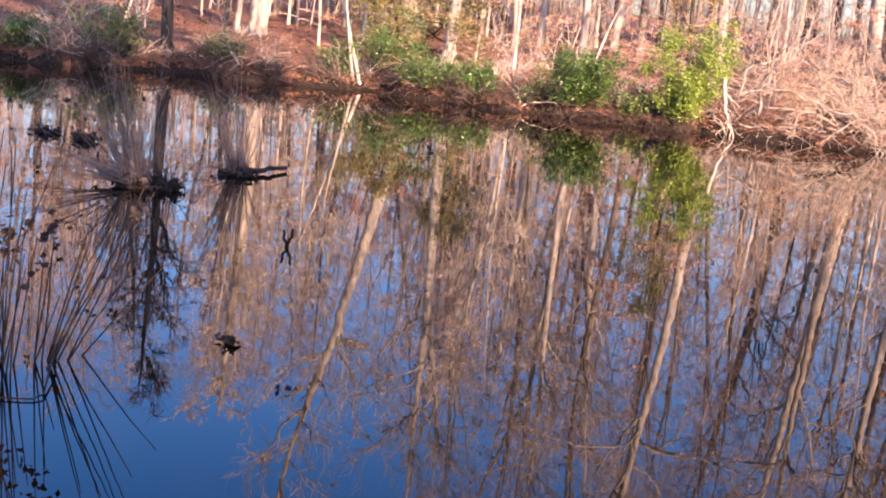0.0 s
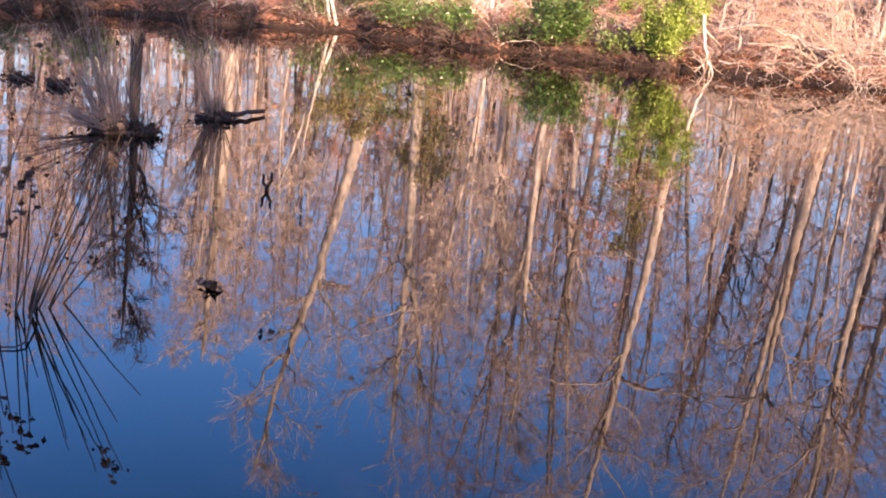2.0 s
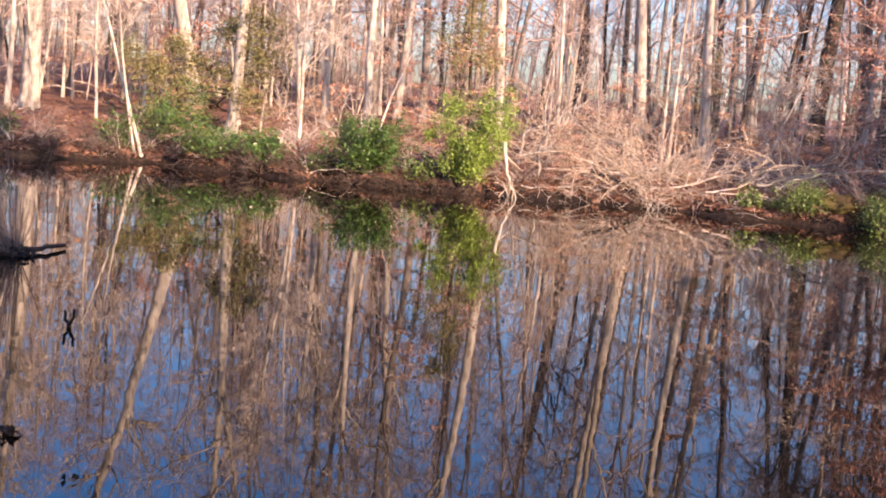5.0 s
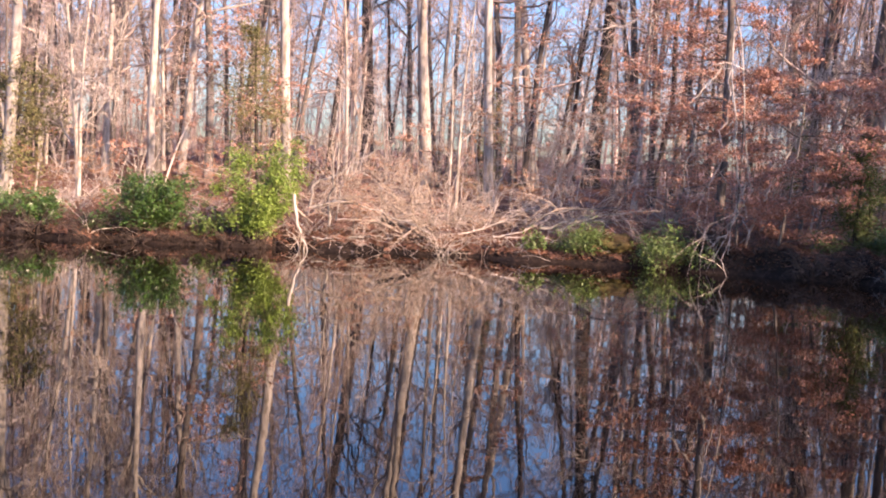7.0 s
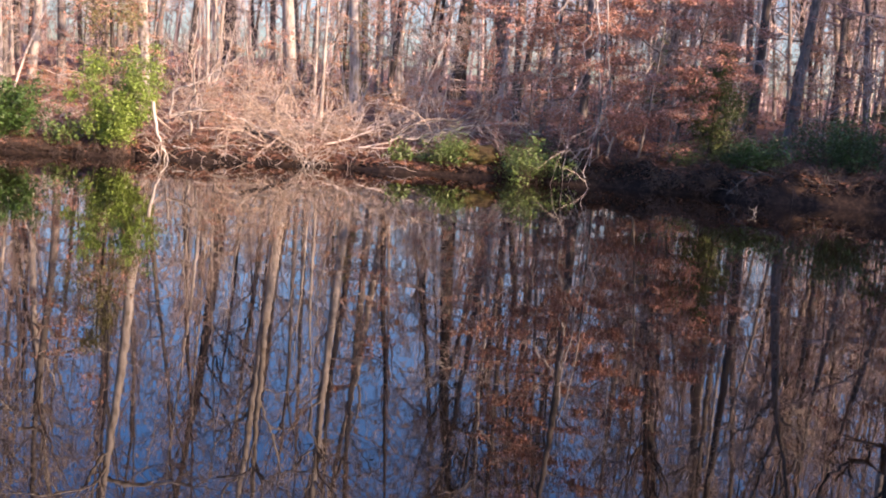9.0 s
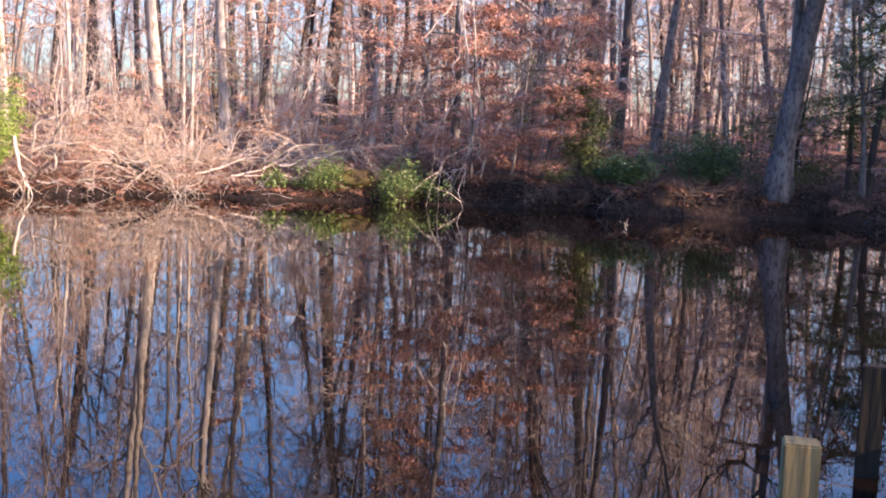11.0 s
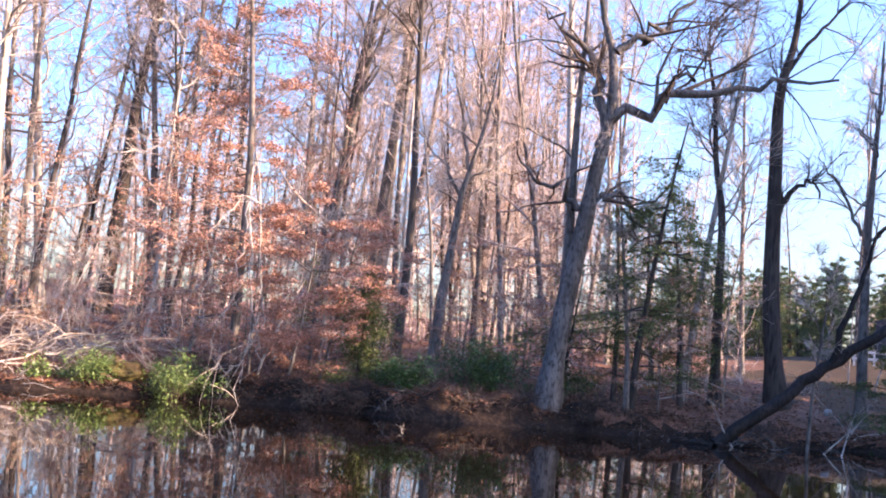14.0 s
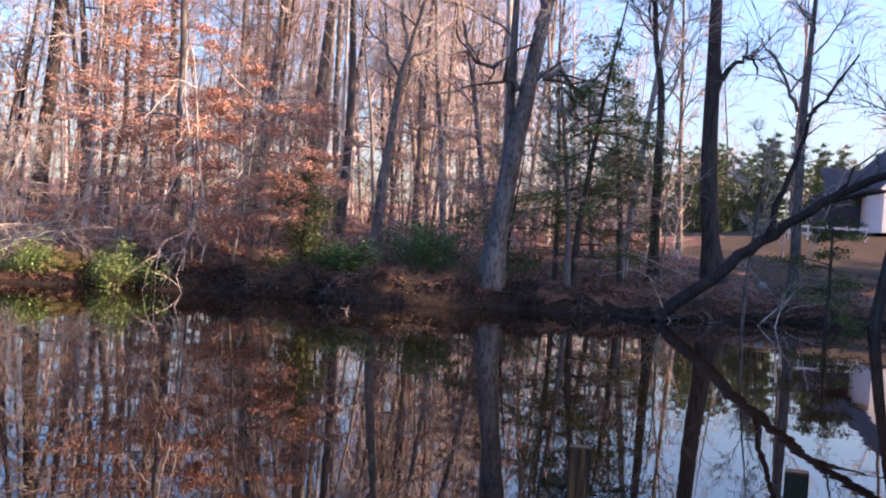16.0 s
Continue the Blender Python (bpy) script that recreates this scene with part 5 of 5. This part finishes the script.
# ---- the deep woods: repeats of a few bare trees ----
rng = np.random.default_rng(77)
kinds = []
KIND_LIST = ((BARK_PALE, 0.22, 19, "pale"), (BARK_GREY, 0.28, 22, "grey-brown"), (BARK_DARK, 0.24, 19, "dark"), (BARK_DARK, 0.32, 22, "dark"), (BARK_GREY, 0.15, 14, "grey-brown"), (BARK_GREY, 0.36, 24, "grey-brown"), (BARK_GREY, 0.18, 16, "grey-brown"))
for i, (bark, dia, hgt, _) in enumerate(KIND_LIST):
    kinds.append(tree_parts(np.random.default_rng(200 + i), dia, hgt, (0, 0), bark, TWIG_BROWN, clear=0.2, limbs=22, subs=4, twigs=6, curve=0.025, apart=False, twig_pts=2, thick=1.9, reach=0.25, rise=0.06, fork=0.55 if i in (1, 5) else 0.0))
wood_first = {}


def put_tree(x, y, group, small=0.85, tall=1.25, top=99.0):
    if not dry(x, y):
        return
    k = int(rng.integers(0, len(kinds)))
    # dark kinds stand for shaded trunks; the sunny side gets pale or grey
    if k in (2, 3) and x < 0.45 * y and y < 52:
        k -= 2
    size = min(rng.uniform(small, tall), top * rng.uniform(0.8, 1.0) / KIND_LIST[k][2])
    m = pose(*on_ground(x, y, 0.05), rng.normal(0, 3.5), rng.normal(0, 3.5), rng.uniform(0, 360)) @ Matrix.Scale(size, 4)
    if k in wood_first:
        o = copy_thing(wood_first[k], m)
    else:
        o = wood_first[k] = thing("tree", kinds[k], m, KIND_LIST[k][3] + " bare winter tree standing in deep woods", "tree", group)
    o.matrix_basis = m


# the wood stands lower towards the pond's western end
for _ in range(185):
    az = rng.uniform(-34, 74)
    r = (50.0 if az > 5 else 40.0) + 56 * rng.uniform() ** 0.9
    if az > 55 and rng.uniform() < 0.8:
        continue
    put_tree(*polar(az, r), "bare trees of the deep woods", top=99.0 if az > 3 else 0.36 * r - 2.5)
for _ in range(24):
    put_tree(*polar(rng.uniform(33, 51), rng.uniform(48, 90)), "bare trees of the deep woods", 0.9, 1.2)
for _ in range(20):
    put_tree(*polar(rng.uniform(36, 51), rng.uniform(54, 90)), "bare trees of the deep woods", 0.9, 1.2)
for _ in range(20):
    put_tree(*polar(rng.uniform(-2, 16), rng.uniform(47, 70)), "bare trees of the deep woods", 0.85, 1.1)
for _ in range(48):
    az, r = rng.uniform(-34, 4), rng.uniform(40, 70)
    put_tree(*polar(az, r), "bare trees of the deep woods", 0.6, 0.9, 0.36 * r - 2.5)
# bare trees added out of view round the pond's near end, for dappled shade
for _ in range(12):
    put_tree(rng.uniform(39, 66), rng.uniform(-26, 7), "bare trees of the deep woods")
# added pines, out of view, that shade the right bank, left bank and reeds
pine_kinds = [evergreen_parts(np.random.default_rng(900 + i), h, w, n_limbs=60, sprays=8, power=0.45, low=lo, leaf=0.7, aspect=0.3) for i, (h, w, lo) in enumerate(((14, 6.0, 0.12), (16, 5.5, 0.2), (18, 5.5, 0.35)))]
pine_first = {}
rng = np.random.default_rng(78)
shade_pines = [(rng.uniform(38.5, 50), rng.uniform(-20, 6), int(rng.integers(0, 2)), rng.uniform(1.1, 1.4)) for _ in range(14)]
shade_pines = [p for p in shade_pines if 0.866 * p[0] + 0.5 * p[1] > 34]
shade_pines += [(38.5, 0.5, 1, 1.0), (41.5, 5.0, 0, 1.0), (38.3, 5.0, 0, 0.9), (39.6, -3.2, 1, 1.0), (35.4, -1.2, 1, 0.8), (37.2, 2.8, 1, 1.0), (40.5, -4.5, 1, 1.2)]
shade_pines += [(36.0, -3.5, 1, 1.0), (36.8, -6.0, 0, 1.3)]
shade_pines += [(4.0, -5.2, 0, 1.0), (6.2, -5.8, 2, 1.2), (8.6, -5.0, 2, 1.3), (10.5, -5.5, 1, 1.6), (12.6, -4.5, 1, 1.6), (8.0, -8.0, 1, 1.6)]
shade_pines += [(41.0 + 3.2 * i, -3.5 - 0.5 * i + (i % 2) * 1.5, i % 2, 1.5 + 0.05 * i) for i in range(9)]
for x, y, k, sc in shade_pines:
    m = pose(*on_ground(x, y, 0.05), 0, 0, rng.uniform(0, 360)) @ Matrix.Scale(sc, 4)
    if k in pine_first:
        o = copy_thing(pine_first[k], m)
    else:
        o = pine_first[k] = thing("pine_tree", pine_kinds[k], m, "unseen dark green pine added on the near shore for shade", "tree", "pines of the near shore")
    o.matrix_basis = m
# more unseen trees behind the camera, added to dapple the left bank
for x, y in ((3.0, -9.0), (12.0, -15.0), (16.0, -15.0), (21.0, -17.0), (24.0, -20.0), (10.0, -18.0)):
    put_tree(x, y, "bare trees of the deep woods")

# a ring of unseen pines added behind the near shore to deepen the shade
for _ in range(16):
    az, r = rng.uniform(84, 268), rng.uniform(36, 56)
    m = pose(*on_ground(*polar(az, r)), 0, 0, rng.uniform(0, 360)) @ Matrix.Scale(rng.uniform(0.95, 1.15), 4)
    copy_thing(first, m).matrix_basis = m

# the far edge of the wood
rng = np.random.default_rng(91)
far_t, far_w = [], []
for _ in range(380):
    az, r = rng.uniform(-40, 77), rng.uniform(100, 180)
    x, y = polar(az, r)
    h = rng.uniform(14, 26) if 3 < az < 58 else rng.uniform(12, 20) if az < 58 else rng.uniform(5, 8)
    z = float(ground_z(x, y))
    p = path_from(rng, (x, y, z - 0.5), (rng.normal(0, 0.05), rng.normal(0, 0.05), 1), h, 5, 0.03, 0)
    far_t.append((p, taper(5, rng.uniform(0.08, 0.2), 0.2)))
    for _ in range(28):
        q, w = along(p, rng.uniform(0.25, 1))
        far_w.append((path_from(rng, q, side_way(rng, w, rng.uniform(0.5, 1.1)), rng.uniform(1.5, 4.0), 3, 0.2, 0.05), np.array([0.03, 0.022, 0.012])))
tagged(new("far_woods", mesh_of("far_woods", *joined([skin(far_t, 5), skin(far_w, 3)]), TWIG_BROWN)), "distant bare winter woods", "woods", kind="stuff")

# the low growth of the deep woods, which closes the view near the ground
under_t, under_w = [], []
for _ in range(1100):
    az, r = rng.uniform(-38, 60), rng.uniform(58, 108)
    if az > 18 and rng.uniform() < 0.45:
        continue
    x, y = polar(az, r)
    h = rng.uniform(2.0, 6.5)
    p = path_from(rng, (x, y, float(ground_z(x, y)) - 0.2), (rng.normal(0, 0.15), rng.normal(0, 0.15), 1), h, 4, 0.08, 0)
    under_t.append((p, taper(4, rng.uniform(0.02, 0.06), 0.3)))
    for _ in range(13):
        q, w = along(p, rng.uniform(0.15, 1))
        under_w.append((path_from(rng, q, side_way(rng, w, rng.uniform(0.6, 1.4)), rng.uniform(0.7, 2.4), 3, 0.2, 0.0), np.array([0.018, 0.014, 0.008])))
tagged(new("undergrowth", mesh_of("undergrowth", *joined([skin(under_t, 4), skin(under_w, 3)]), TWIG_BROWN)), "thin leafless undergrowth deep in the woods", "undergrowth", kind="stuff")
